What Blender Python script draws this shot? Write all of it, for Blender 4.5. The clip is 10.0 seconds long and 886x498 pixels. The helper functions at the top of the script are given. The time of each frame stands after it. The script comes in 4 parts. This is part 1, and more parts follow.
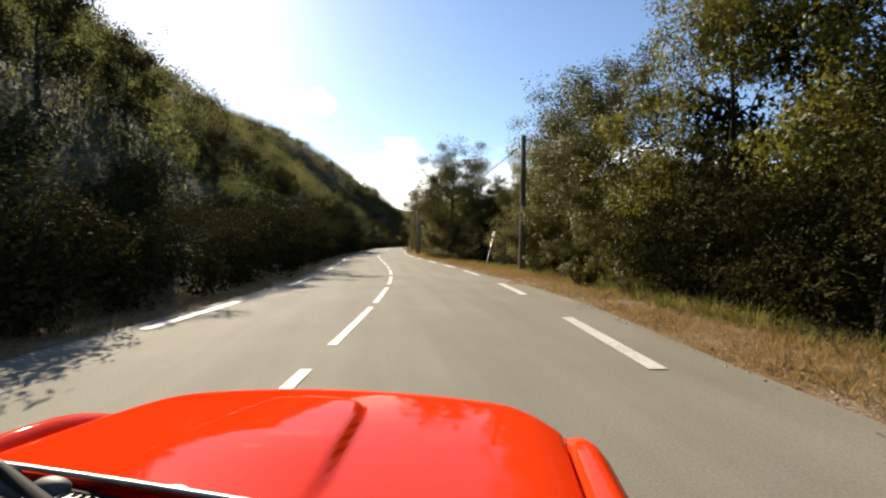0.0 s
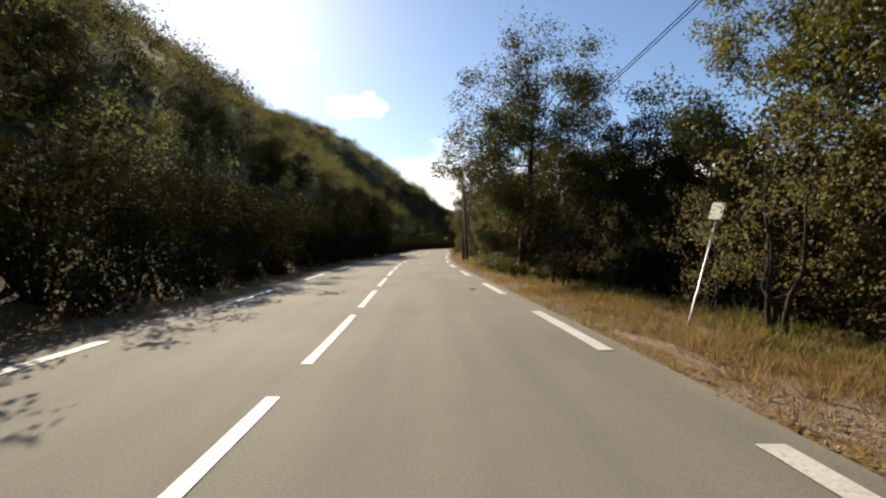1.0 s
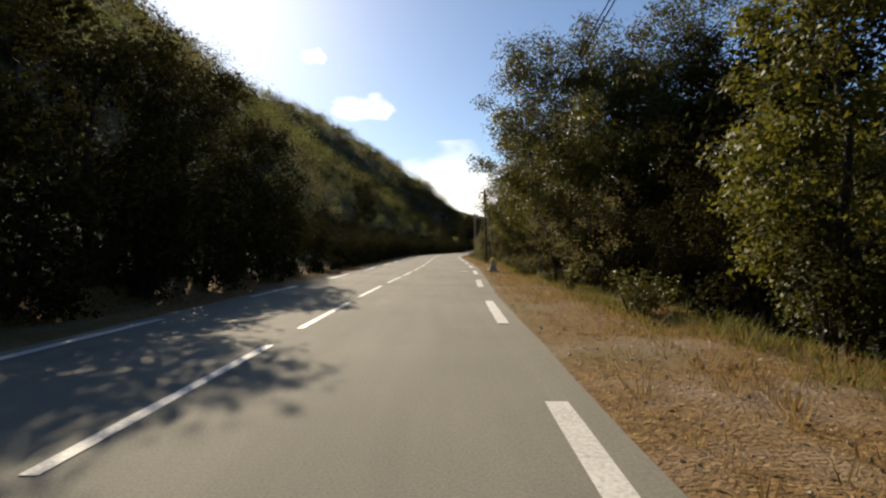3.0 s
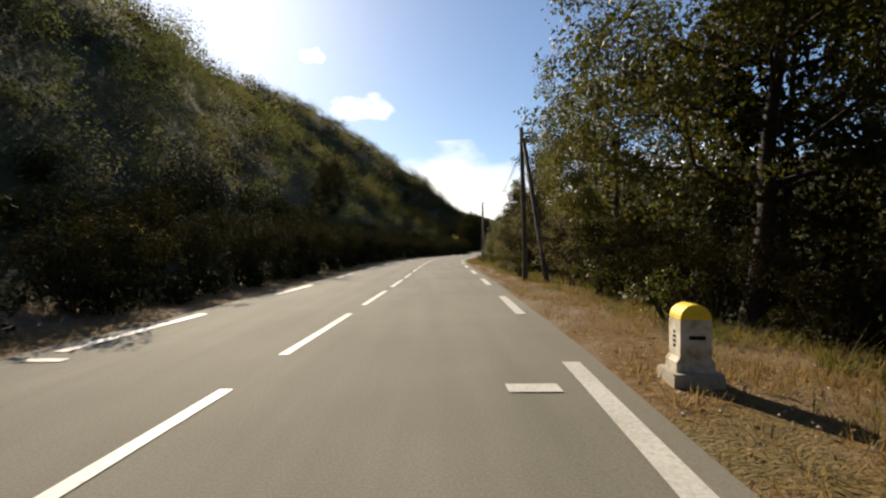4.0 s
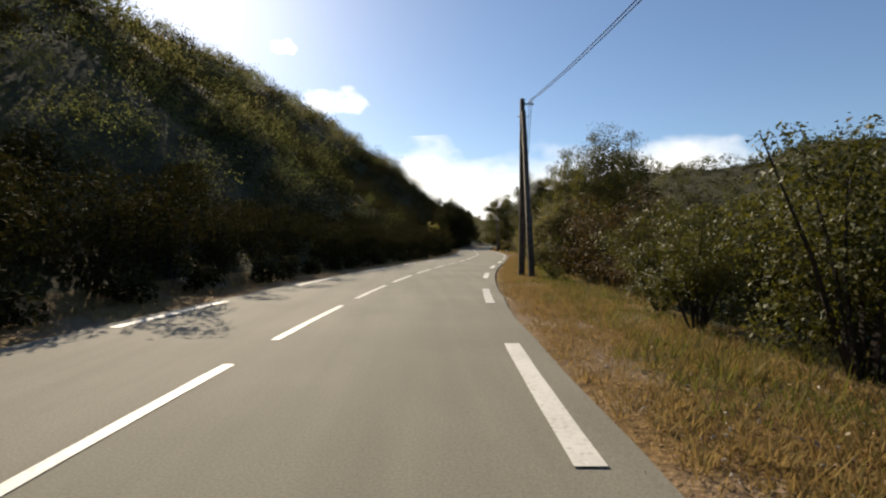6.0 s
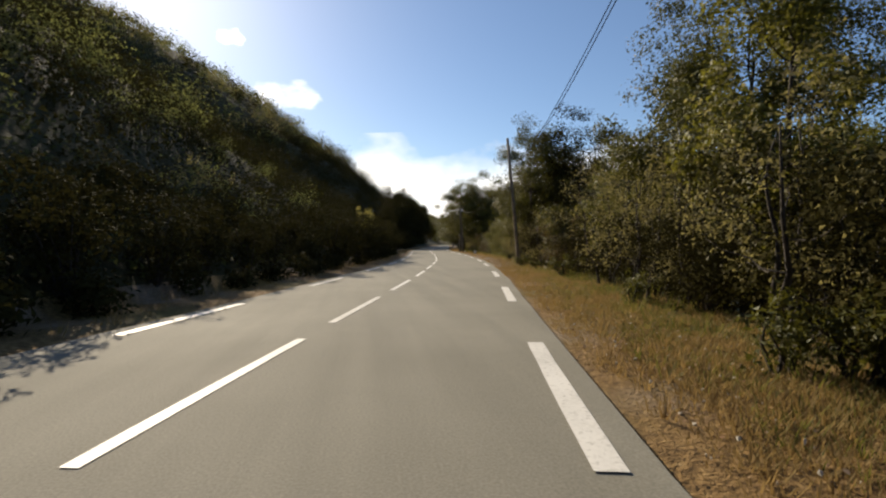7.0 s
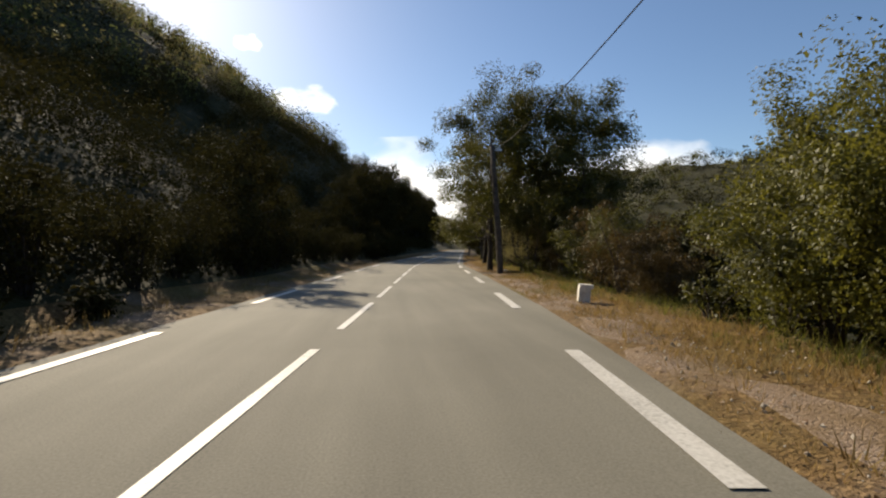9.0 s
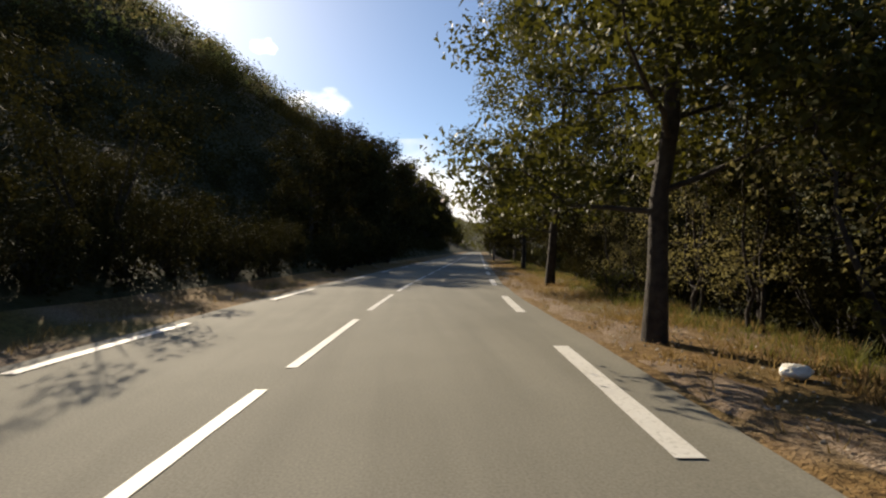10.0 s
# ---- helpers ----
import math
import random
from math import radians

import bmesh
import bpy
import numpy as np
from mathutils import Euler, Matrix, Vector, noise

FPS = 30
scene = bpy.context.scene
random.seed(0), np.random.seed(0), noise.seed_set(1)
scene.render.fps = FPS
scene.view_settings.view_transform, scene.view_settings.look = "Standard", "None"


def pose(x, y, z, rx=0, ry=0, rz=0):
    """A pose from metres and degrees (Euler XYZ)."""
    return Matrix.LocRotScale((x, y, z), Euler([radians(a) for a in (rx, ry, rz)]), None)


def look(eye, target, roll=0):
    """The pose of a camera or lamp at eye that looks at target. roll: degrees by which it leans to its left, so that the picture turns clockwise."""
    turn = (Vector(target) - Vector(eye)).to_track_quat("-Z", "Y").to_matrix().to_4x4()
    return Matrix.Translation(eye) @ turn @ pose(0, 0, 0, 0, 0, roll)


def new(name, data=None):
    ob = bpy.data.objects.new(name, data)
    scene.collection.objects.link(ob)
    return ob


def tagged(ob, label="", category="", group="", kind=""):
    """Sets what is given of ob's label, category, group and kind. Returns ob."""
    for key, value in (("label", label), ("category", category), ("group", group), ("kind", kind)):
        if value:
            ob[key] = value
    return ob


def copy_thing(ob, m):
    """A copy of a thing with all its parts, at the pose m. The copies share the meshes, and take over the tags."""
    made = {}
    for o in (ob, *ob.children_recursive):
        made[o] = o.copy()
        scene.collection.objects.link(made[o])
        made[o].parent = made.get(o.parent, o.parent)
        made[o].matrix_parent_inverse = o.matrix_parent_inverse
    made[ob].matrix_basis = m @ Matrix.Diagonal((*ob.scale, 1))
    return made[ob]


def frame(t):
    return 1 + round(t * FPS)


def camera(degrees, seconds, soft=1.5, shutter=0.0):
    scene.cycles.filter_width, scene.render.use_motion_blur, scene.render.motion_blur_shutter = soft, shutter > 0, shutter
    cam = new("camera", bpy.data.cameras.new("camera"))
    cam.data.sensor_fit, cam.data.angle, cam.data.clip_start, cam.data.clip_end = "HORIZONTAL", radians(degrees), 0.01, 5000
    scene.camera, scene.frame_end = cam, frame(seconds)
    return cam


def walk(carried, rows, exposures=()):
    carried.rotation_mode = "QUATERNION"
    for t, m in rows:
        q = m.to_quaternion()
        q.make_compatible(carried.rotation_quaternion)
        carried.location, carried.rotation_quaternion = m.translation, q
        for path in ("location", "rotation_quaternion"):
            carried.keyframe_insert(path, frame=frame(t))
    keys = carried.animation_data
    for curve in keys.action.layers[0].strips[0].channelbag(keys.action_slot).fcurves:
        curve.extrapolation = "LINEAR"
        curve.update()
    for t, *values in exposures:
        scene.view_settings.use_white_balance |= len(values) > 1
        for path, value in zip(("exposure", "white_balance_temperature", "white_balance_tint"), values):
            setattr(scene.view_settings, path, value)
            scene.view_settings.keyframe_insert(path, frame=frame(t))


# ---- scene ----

# ---------------------------------------------------------------- camera
cam = camera(85.4, 10.0, soft=2.2)
PATH = [
    (0.0, pose(0.000, 0.000, 1.1, 89.37, 0, -7.57)),
    (0.5, pose(1.004, 8.165, 1.1, 89.42, 0, -4.73)),
    (1.0, pose(1.560, 16.673, 1.1, 89.49, 0, -1.64)),
    (1.5, pose(1.789, 25.425, 1.1, 89.59, 0, -0.14)),
    (2.0, pose(1.861, 34.317, 1.1, 89.69, 0, 0.45)),
    (2.5, pose(1.924, 43.296, 1.1, 89.77, 0, -0.06)),
    (3.0, pose(2.112, 52.316, 1.1, 89.83, 0, -0.84)),
    (3.5, pose(2.371, 61.366, 1.1, 89.88, 0, -0.98)),
    (4.0, pose(2.633, 70.446, 1.1, 89.89, 0, -0.94)),
    (4.5, pose(2.874, 79.599, 1.1, 89.84, 0, -0.65)),
    (5.0, pose(3.085, 88.873, 1.1, 89.75, 0, -0.75)),
    (5.5, pose(3.411, 98.322, 1.1, 89.61, 0, -1.96)),
    (6.0, pose(4.014, 107.994, 1.1, 89.48, 0, -3.86)),
    (6.5, pose(5.030, 117.872, 1.1, 89.37, 0, -6.64)),
    (7.0, pose(6.571, 127.910, 1.1, 89.33, 0, -9.18)),
    (7.5, pose(8.445, 138.015, 1.1, 89.47, 0, -10.28)),
    (8.0, pose(10.424, 148.101, 1.1, 89.66, 0, -10.35)),
    (8.5, pose(12.265, 158.045, 1.1, 89.77, 0, -9.01)),
    (9.0, pose(13.761, 167.710, 1.1, 89.87, 0, -7.30)),
    (9.5, pose(14.968, 176.939, 1.1, 90.01, 0, -6.25)),
    (10.0, pose(15.966, 185.611, 1.1, 90.12, 0, -5.57)),
]
walk(cam, PATH, exposures=((0.0, 1.1, 6900, 10), (0.5, 0.95, 6900, 10), (1.2, 0.75, 6900, 10), (2.0, 0.6, 6900, 10), (10.0, 0.6, 6900, 10)))

# ---------------------------------------------------------------- light
SUN_LEFT, SUN_UP = 24.0, 28.5      # degrees left of +y, and above the horizon
world = bpy.data.worlds.new("sky")
scene.world = world
world.use_nodes = True
wn = world.node_tree.nodes
sky = wn.new("ShaderNodeTexSky")
sky.sky_type = "NISHITA"
sky.sun_disc = False
sky.sun_elevation = radians(SUN_UP)
sky.sun_rotation = radians(-SUN_LEFT)
sky.altitude = 400
sky.air_density = 1.0
sky.dust_density = 0.55
sky.ozone_density = 4.2
wn["Background"].inputs[1].default_value = 0.085
world.node_tree.links.new(sky.outputs[0], wn["Background"].inputs[0])
sun = new("sun", bpy.data.lights.new("sun", "SUN"))
sun.data.energy, sun.data.angle, sun.data.color = 4.8, radians(0.6), (1.0, 0.88, 0.70)
sun_way = Vector((-math.sin(radians(SUN_LEFT)) * math.cos(radians(SUN_UP)), math.cos(radians(SUN_LEFT)) * math.cos(radians(SUN_UP)), math.sin(radians(SUN_UP))))
sun.matrix_world = look(sun_way * 50, (0, 0, 0))

# ---------------------------------------------------------------- materials


class Mat:
    """A small helper to wire a node material."""

    def __init__(self, name, rough=0.8, metal=0.0, spec=0.5):
        self.m = bpy.data.materials.new(name)
        self.m.use_nodes = True
        self.t = self.m.node_tree
        self.b = self.t.nodes["Principled BSDF"]
        self.b.inputs["Roughness"].default_value = rough
        self.b.inputs["Metallic"].default_value = metal
        self.b.inputs["Specular IOR Level"].default_value = spec
        self.coord = self.t.nodes.new("ShaderNodeTexCoord").outputs["Object"]

    def node(self, kind, **values):
        n = self.t.nodes.new(kind)
        for k, v in values.items():
            n.inputs[k.replace("_", " ")].default_value = v
        return n

    def link(self, a, b):
        self.t.links.new(a, b)

    def noise(self, scale, detail=4.0, rough=0.55):
        n = self.node("ShaderNodeTexNoise", Scale=scale, Detail=detail, Roughness=rough)
        self.link(self.coord, n.inputs["Vector"])
        return n.outputs["Fac"]

    def ramp(self, fac, stops):
        n = self.t.nodes.new("ShaderNodeValToRGB")
        e = n.color_ramp.elements
        while len(e) < len(stops):
            e.new(0.5)
        for s, (p, c) in zip(e, stops):
            s.position, s.color = p, (*c, 1) if len(c) == 3 else c
        self.link(fac, n.inputs[0])
        return n.outputs[0]

    def mix(self, fac, a, b, how="MIX"):
        n = self.t.nodes.new("ShaderNodeMix")
        n.data_type, n.blend_type = "RGBA", how
        for v, i in ((fac, 0), (a, 6), (b, 7)):
            if isinstance(v, (int, float)):
                n.inputs[i].default_value = v
            elif isinstance(v, tuple):
                n.inputs[i].default_value = (*v, 1)
            else:
                self.link(v, n.inputs[i])
        return n.outputs[2]

    def color(self, out):
        if isinstance(out, tuple):
            self.b.inputs["Base Color"].default_value = (*out, 1)
        else:
            self.link(out, self.b.inputs["Base Color"])
        return self

    def bump(self, fac, strength=0.4, distance=0.02):
        n = self.node("ShaderNodeBump", Strength=strength, Distance=distance)
        self.link(fac, n.inputs["Height"])
        self.link(n.outputs[0], self.b.inputs["Normal"])
        return self


def leaf_mat(name, dark, light, glow, share=0.45, rough=0.65, spec=0.18):
    """Leaves: each takes its own tone; sunlight shows through them."""
    k = Mat(name, rough=rough, spec=spec)
    geo = k.t.nodes.new("ShaderNodeNewGeometry").outputs["Random Per Island"]
    tone = k.ramp(geo, [(0.0, tuple(0.55 * a + 0.45 * b for a, b in zip(dark, light))), (0.75, light), (1.0, tuple(min(1, c * 1.2) for c in light))])
    # Noise darkens leaves: random tone, and clump light and shade put into colour.
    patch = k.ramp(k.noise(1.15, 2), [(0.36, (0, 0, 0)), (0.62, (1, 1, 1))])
    tone_and_shade = k.mix(0.5, patch, k.ramp(k.noise(0.22, 2), [(0.35, (0, 0, 0)), (0.65, (1, 1, 1))]))
    base = k.mix(tone_and_shade, tone, k.mix(0.78, tone, tuple(c * 0.6 for c in dark)))
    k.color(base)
    tr = k.t.nodes.new("ShaderNodeBsdfTranslucent")
    k.link(k.mix(0.7, base, glow), tr.inputs[0])
    add = k.node("ShaderNodeMixShader", Fac=share)
    k.link(k.b.outputs[0], add.inputs[1])
    k.link(tr.outputs[0], add.inputs[2])
    k.link(add.outputs[0], k.t.nodes["Material Output"].inputs[0])
    return k.m


M = {}
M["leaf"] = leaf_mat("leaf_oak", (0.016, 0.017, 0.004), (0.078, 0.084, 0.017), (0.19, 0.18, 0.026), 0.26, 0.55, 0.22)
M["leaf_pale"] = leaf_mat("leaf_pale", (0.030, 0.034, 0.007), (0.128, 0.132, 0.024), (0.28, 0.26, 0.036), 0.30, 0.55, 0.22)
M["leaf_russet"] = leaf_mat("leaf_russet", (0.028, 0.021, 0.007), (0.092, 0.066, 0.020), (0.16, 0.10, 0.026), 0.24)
# Shade of the bank and the thick hedge put into the leaf colour.
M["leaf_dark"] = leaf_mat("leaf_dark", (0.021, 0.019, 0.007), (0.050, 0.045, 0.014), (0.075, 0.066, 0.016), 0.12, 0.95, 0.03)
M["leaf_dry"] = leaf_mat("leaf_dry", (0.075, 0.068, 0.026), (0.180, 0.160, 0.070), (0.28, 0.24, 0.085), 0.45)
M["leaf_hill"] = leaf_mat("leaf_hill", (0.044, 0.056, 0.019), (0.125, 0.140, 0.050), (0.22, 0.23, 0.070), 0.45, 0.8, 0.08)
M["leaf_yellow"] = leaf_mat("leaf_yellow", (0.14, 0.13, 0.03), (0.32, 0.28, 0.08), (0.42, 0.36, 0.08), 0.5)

k = Mat("bark", rough=0.9)
k.color(k.ramp(k.noise(9, 5), [(0.3, (0.014, 0.011, 0.009)), (0.7, (0.055, 0.043, 0.033))])).bump(k.noise(22, 5), 0.8, 0.03)
M["bark"] = k.m

k = Mat("asphalt", rough=0.88, spec=0.22)
a = k.ramp(k.noise(0.35, 4), [(0.3, (0.212, 0.200, 0.160)), (0.7, (0.268, 0.253, 0.205))])
m = k.node("ShaderNodeMapping")
m.inputs["Scale"].default_value = (2.2, 0.16, 1.0)
k.link(k.coord, m.inputs["Vector"])
streak = k.node("ShaderNodeTexNoise", Scale=1.0, Detail=5.0)
k.link(m.outputs[0], streak.inputs["Vector"])
a = k.mix(0.8, a, k.ramp(streak.outputs["Fac"], [(0.32, (0.80, 0.80, 0.80)), (0.62, (1.0, 1.0, 1.0))]), "MULTIPLY")
b = k.ramp(k.noise(60, 3), [(0.25, (0.55, 0.55, 0.55)), (0.75, (1.0, 1.0, 1.0))])
k.color(k.mix(0.8, a, b, "MULTIPLY")).bump(k.noise(110, 3), 0.5, 0.006)
M["asphalt"] = k.m

k = Mat("tar", rough=0.95, spec=0.0)
k.color(k.ramp(k.noise(40, 4), [(0.3, (0.05, 0.046, 0.04)), (0.7, (0.12, 0.11, 0.095))])).bump(k.noise(110, 3), 0.5, 0.004)
M["tar"] = k.m

k = Mat("road_paint", rough=0.6)
each = k.t.nodes.new("ShaderNodeObjectInfo").outputs["Random"]
fresh = k.ramp(k.noise(26, 5), [(0.25, (0.32, 0.30, 0.26)), (0.45, (0.64, 0.62, 0.57))])
worn = k.ramp(k.noise(34, 5), [(0.40, (0.25, 0.232, 0.196)), (0.62, (0.55, 0.53, 0.48))])
patchy = k.ramp(k.noise(1.6, 4), [(0.40, (0, 0, 0)), (0.68, (0.8, 0.8, 0.8))])
wear = k.mix(0.5, patchy, k.ramp(each, [(0.3, (0, 0, 0)), (1.0, (1, 1, 1))]))
k.color(k.mix(wear, fresh, worn)).bump(k.noise(90, 3), 0.4, 0.003)
M["paint"] = k.m

k = Mat("earth", rough=0.95, spec=0.2)
straw = k.ramp(k.noise(14, 5), [(0.3, (0.088, 0.053, 0.021)), (0.55, (0.205, 0.126, 0.050)), (0.75, (0.31, 0.21, 0.095))])
gravel = k.ramp(k.noise(38, 4), [(0.35, (0.13, 0.090, 0.060)), (0.65, (0.34, 0.255, 0.180))])
green = k.ramp(k.noise(9, 4), [(0.35, (0.070, 0.066, 0.018)), (0.7, (0.165, 0.145, 0.042))])
g1 = k.mix(k.ramp(k.noise(0.55, 3), [(0.5, (0, 0, 0)), (0.66, (1, 1, 1))]), straw, gravel)
k.color(k.mix(k.ramp(k.noise(0.23, 3), [(0.52, (0, 0, 0)), (0.70, (0.85, 0.85, 0.85))]), g1, green)).bump(k.noise(30, 5), 0.9, 0.05)
M["earth"] = k.m

k = Mat("shoulder_gravel", rough=0.95, spec=0.15)
stones = k.ramp(k.noise(55, 5), [(0.32, (0.15, 0.105, 0.075)), (0.5, (0.29, 0.215, 0.155)), (0.68, (0.44, 0.355, 0.275))])
k.color(k.mix(k.ramp(k.noise(1.7, 4), [(0.42, (0, 0, 0)), (0.68, (0.8, 0.8, 0.8))]), stones, (0.19, 0.125, 0.058))).bump(k.noise(45, 5), 1.0, 0.04)
M["shoulder"] = k.m

k = Mat("scrub_floor", rough=0.95, spec=0.15)
k.color(k.ramp(k.noise(1.3, 6, 0.7), [(0.3, (0.022, 0.024, 0.009)), (0.55, (0.042, 0.040, 0.016)), (0.75, (0.066, 0.056, 0.025))])).bump(k.noise(2.5, 6), 0.6, 0.2)
M["scrub"] = k.m

k = Mat("dry_grass", rough=0.8, spec=0.2)
gi = k.t.nodes.new("ShaderNodeNewGeometry").outputs["Random Per Island"]
k.color(k.mix(k.ramp(k.noise(0.3, 2), [(0.45, (0, 0, 0)), (0.65, (1, 1, 1))]), k.ramp(gi, [(0, (0.155, 0.10, 0.040)), (1, (0.34, 0.25, 0.110))]), k.ramp(gi, [(0, (0.13, 0.12, 0.03)), (1, (0.30, 0.25, 0.08))])))
tr = k.t.nodes.new("ShaderNodeBsdfTranslucent")
k.link(k.mix(0.5, k.ramp(gi, [(0, (0.20, 0.115, 0.042)), (1, (0.36, 0.245, 0.105))]), (0.28, 0.19, 0.065)), tr.inputs[0])
both = k.node("ShaderNodeMixShader", Fac=0.5)
k.link(k.b.outputs[0], both.inputs[1])
k.link(tr.outputs[0], both.inputs[2])
k.link(both.outputs[0], k.t.nodes["Material Output"].inputs[0])
M["straw"] = k.m
k = Mat("green_grass", rough=0.7, spec=0.2)
gi = k.t.nodes.new("ShaderNodeNewGeometry").outputs["Random Per Island"]
k.color(k.ramp(gi, [(0, (0.05, 0.058, 0.014)), (0.7, (0.12, 0.125, 0.03)), (1, (0.22, 0.19, 0.07))]))
tr = k.t.nodes.new("ShaderNodeBsdfTranslucent")
k.link(k.ramp(gi, [(0, (0.09, 0.10, 0.015)), (1, (0.22, 0.21, 0.045))]), tr.inputs[0])
both = k.node("ShaderNodeMixShader", Fac=0.45)
k.link(k.b.outputs[0], both.inputs[1])
k.link(tr.outputs[0], both.inputs[2])
k.link(both.outputs[0], k.t.nodes["Material Output"].inputs[0])
M["green_grass"] = k.m
k = Mat("litter", rough=0.85, spec=0.2)
gi = k.t.nodes.new("ShaderNodeNewGeometry").outputs["Random Per Island"]
k.color(k.ramp(gi, [(0, (0.14, 0.075, 0.036)), (0.5, (0.24, 0.14, 0.07)), (0.88, (0.32, 0.23, 0.15)), (1, (0.44, 0.39, 0.32))]))
M["litter"] = k.m

k = Mat("pole_wood", rough=0.85)
k.color(k.ramp(k.noise(6, 5), [(0.3, (0.04, 0.030, 0.022)), (0.7, (0.12, 0.095, 0.07))])).bump(k.noise(20, 4), 0.5, 0.01)
M["pole"] = k.m
k = Mat("pole_wood_pale", rough=0.85)
k.color(k.ramp(k.noise(6, 5), [(0.3, (0.13, 0.10, 0.075)), (0.7, (0.27, 0.22, 0.165))])).bump(k.noise(20, 4), 0.5, 0.01)
M["pole_pale"] = k.m
k = Mat("concrete", rough=0.85)
k.color(k.ramp(k.noise(8, 5), [(0.3, (0.30, 0.27, 0.22)), (0.7, (0.46, 0.42, 0.35))])).bump(k.noise(40, 4), 0.5, 0.006)
M["concrete"] = k.m
k = Mat("white_stone_paint", rough=0.7)
k.color(k.ramp(k.noise(7, 5), [(0.25, (0.50, 0.46, 0.38)), (0.5, (0.80, 0.78, 0.72))]))
M["white"] = k.m
k = Mat("dirty_white_stone", rough=0.8)
k.color(k.ramp(k.noise(5, 6, 0.65), [(0.3, (0.24, 0.19, 0.13)), (0.5, (0.56, 0.51, 0.42)), (0.7, (0.72, 0.69, 0.62))])).bump(k.noise(30, 4), 0.4, 0.005)
M["stone"] = k.m
k = Mat("yellow_paint", rough=0.6)
k.color(k.ramp(k.noise(7, 5), [(0.25, (0.55, 0.38, 0.03)), (0.5, (0.80, 0.58, 0.04))]))
M["yellow"] = k.m
k = Mat("galvanised", rough=0.45, metal=0.8)
k.color(k.ramp(k.noise(12, 4), [(0.3, (0.42, 0.42, 0.42)), (0.7, (0.62, 0.62, 0.62))]))
M["steel"] = k.m
k = Mat("black_rubber", rough=0.8, spec=0.08)
k.color(k.ramp(k.noise(20, 3), [(0.3, (0.012, 0.012, 0.012)), (0.7, (0.03, 0.03, 0.03))]))
M["black"] = k.m
k = Mat("grey_rubber", rough=0.6)
k.color(k.ramp(k.noise(30, 3), [(0.3, (0.03, 0.03, 0.032)), (0.7, (0.07, 0.07, 0.072))]))
M["rubber"] = k.m
k = Mat("red_paint", rough=0.6, spec=0.0)
k.color(k.ramp(k.noise(1.2, 2), [(0.3, (0.62, 0.030, 0.004)), (0.7, (0.68, 0.038, 0.006))]))
k.b.inputs["Coat Weight"].default_value = 0.42
k.b.inputs["Coat Roughness"].default_value = 0.03
M["red"] = k.m
k = Mat("windscreen_glass", rough=0.02)
k.color((0.9, 0.95, 0.93))
k.b.inputs["Transmission Weight"].default_value = 1.0
M["glass"] = k.m

# ---------------------------------------------------------------- helpers for meshes


def mesh_of(name, verts, faces, mat, smooth=False):
    me = bpy.data.meshes.new(name)
    me.from_pydata([tuple(v) for v in verts], [], faces)
    me.materials.append(mat)
    if smooth:
        me.shade_smooth()
    me.update()
    return me


def quads_mesh(name, co, mat, corners=4):
    """A mesh of many loose faces from an array (n, corners, 3)."""
    n = len(co)
    me = bpy.data.meshes.new(name)
    me.vertices.add(n * corners)
    me.vertices.foreach_set("co", np.asarray(co, np.float32).ravel())
    me.loops.add(n * corners)
    me.loops.foreach_set("vertex_index", np.arange(n * corners, dtype=np.int32))
    me.polygons.add(n)
    me.polygons.foreach_set("loop_start", np.arange(0, n * corners, corners, dtype=np.int32))
    me.polygons.foreach_set("loop_total", np.full(n, corners, dtype=np.int32))
    me.materials.append(mat)
    me.update()
    me.validate()
    return me


def part(name, bm, material, parent, label=""):
    """Links a bmesh, or a mesh, as one part of its thing."""
    if isinstance(bm, bmesh.types.BMesh):
        me = bpy.data.meshes.new(name)
        bm.to_mesh(me)
        bm.free()
        me.materials.append(material)
    else:
        me = bm
    ob = new(name, me)
    ob.parent = parent
    if label:
        tagged(ob, label)
    return ob


def unit(v):
    return v / (np.linalg.norm(v, axis=-1, keepdims=True) + 1e-9)


def leaf_cards(rng, places, out, length, ragged=0.5):
    """Small pointed leaves at the given places, facing more or less outwards."""
    n = len(places)
    normal = unit(out + rng.normal(0, 0.75, (n, 3)) + (0, 0, 0.35))
    along = unit(np.cross(normal, rng.normal(0, 1, (n, 3))))
    side = np.cross(normal, along)
    ln = (length * rng.uniform(1 - ragged, 1 + ragged, n))[:, None]
    wd = ln * rng.uniform(0.28, 0.42, n)[:, None]
    droop = normal * ln * rng.uniform(-0.15, 0.15, n)[:, None]
    return np.stack([places - along * ln * 0.5, places + side * wd + droop, places + along * ln * 0.5, places - side * wd + droop], 1)


def leaflets(rng, places, out, length):
    """Two small pointed leaves at and near each of the places."""
    pair = np.repeat(places, 2, 0) + rng.normal(0, length * 0.55, (2 * len(places), 3))
    n = len(pair)
    normal = unit(np.repeat(out, 2, 0) + rng.normal(0, 0.6, (n, 3)) + (0, 0, 0.45))
    along = unit(np.cross(normal, rng.normal(0, 1, (n, 3))))
    side = np.cross(normal, along)
    ln = (length * rng.uniform(0.5, 1.1, n))[:, None]
    wd = ln * rng.uniform(0.26, 0.40, n)[:, None]
    return np.stack([pair - along * ln * 0.35 - side * wd, pair - along * ln * 0.35 + side * wd, pair + along * ln * 0.6], 1)


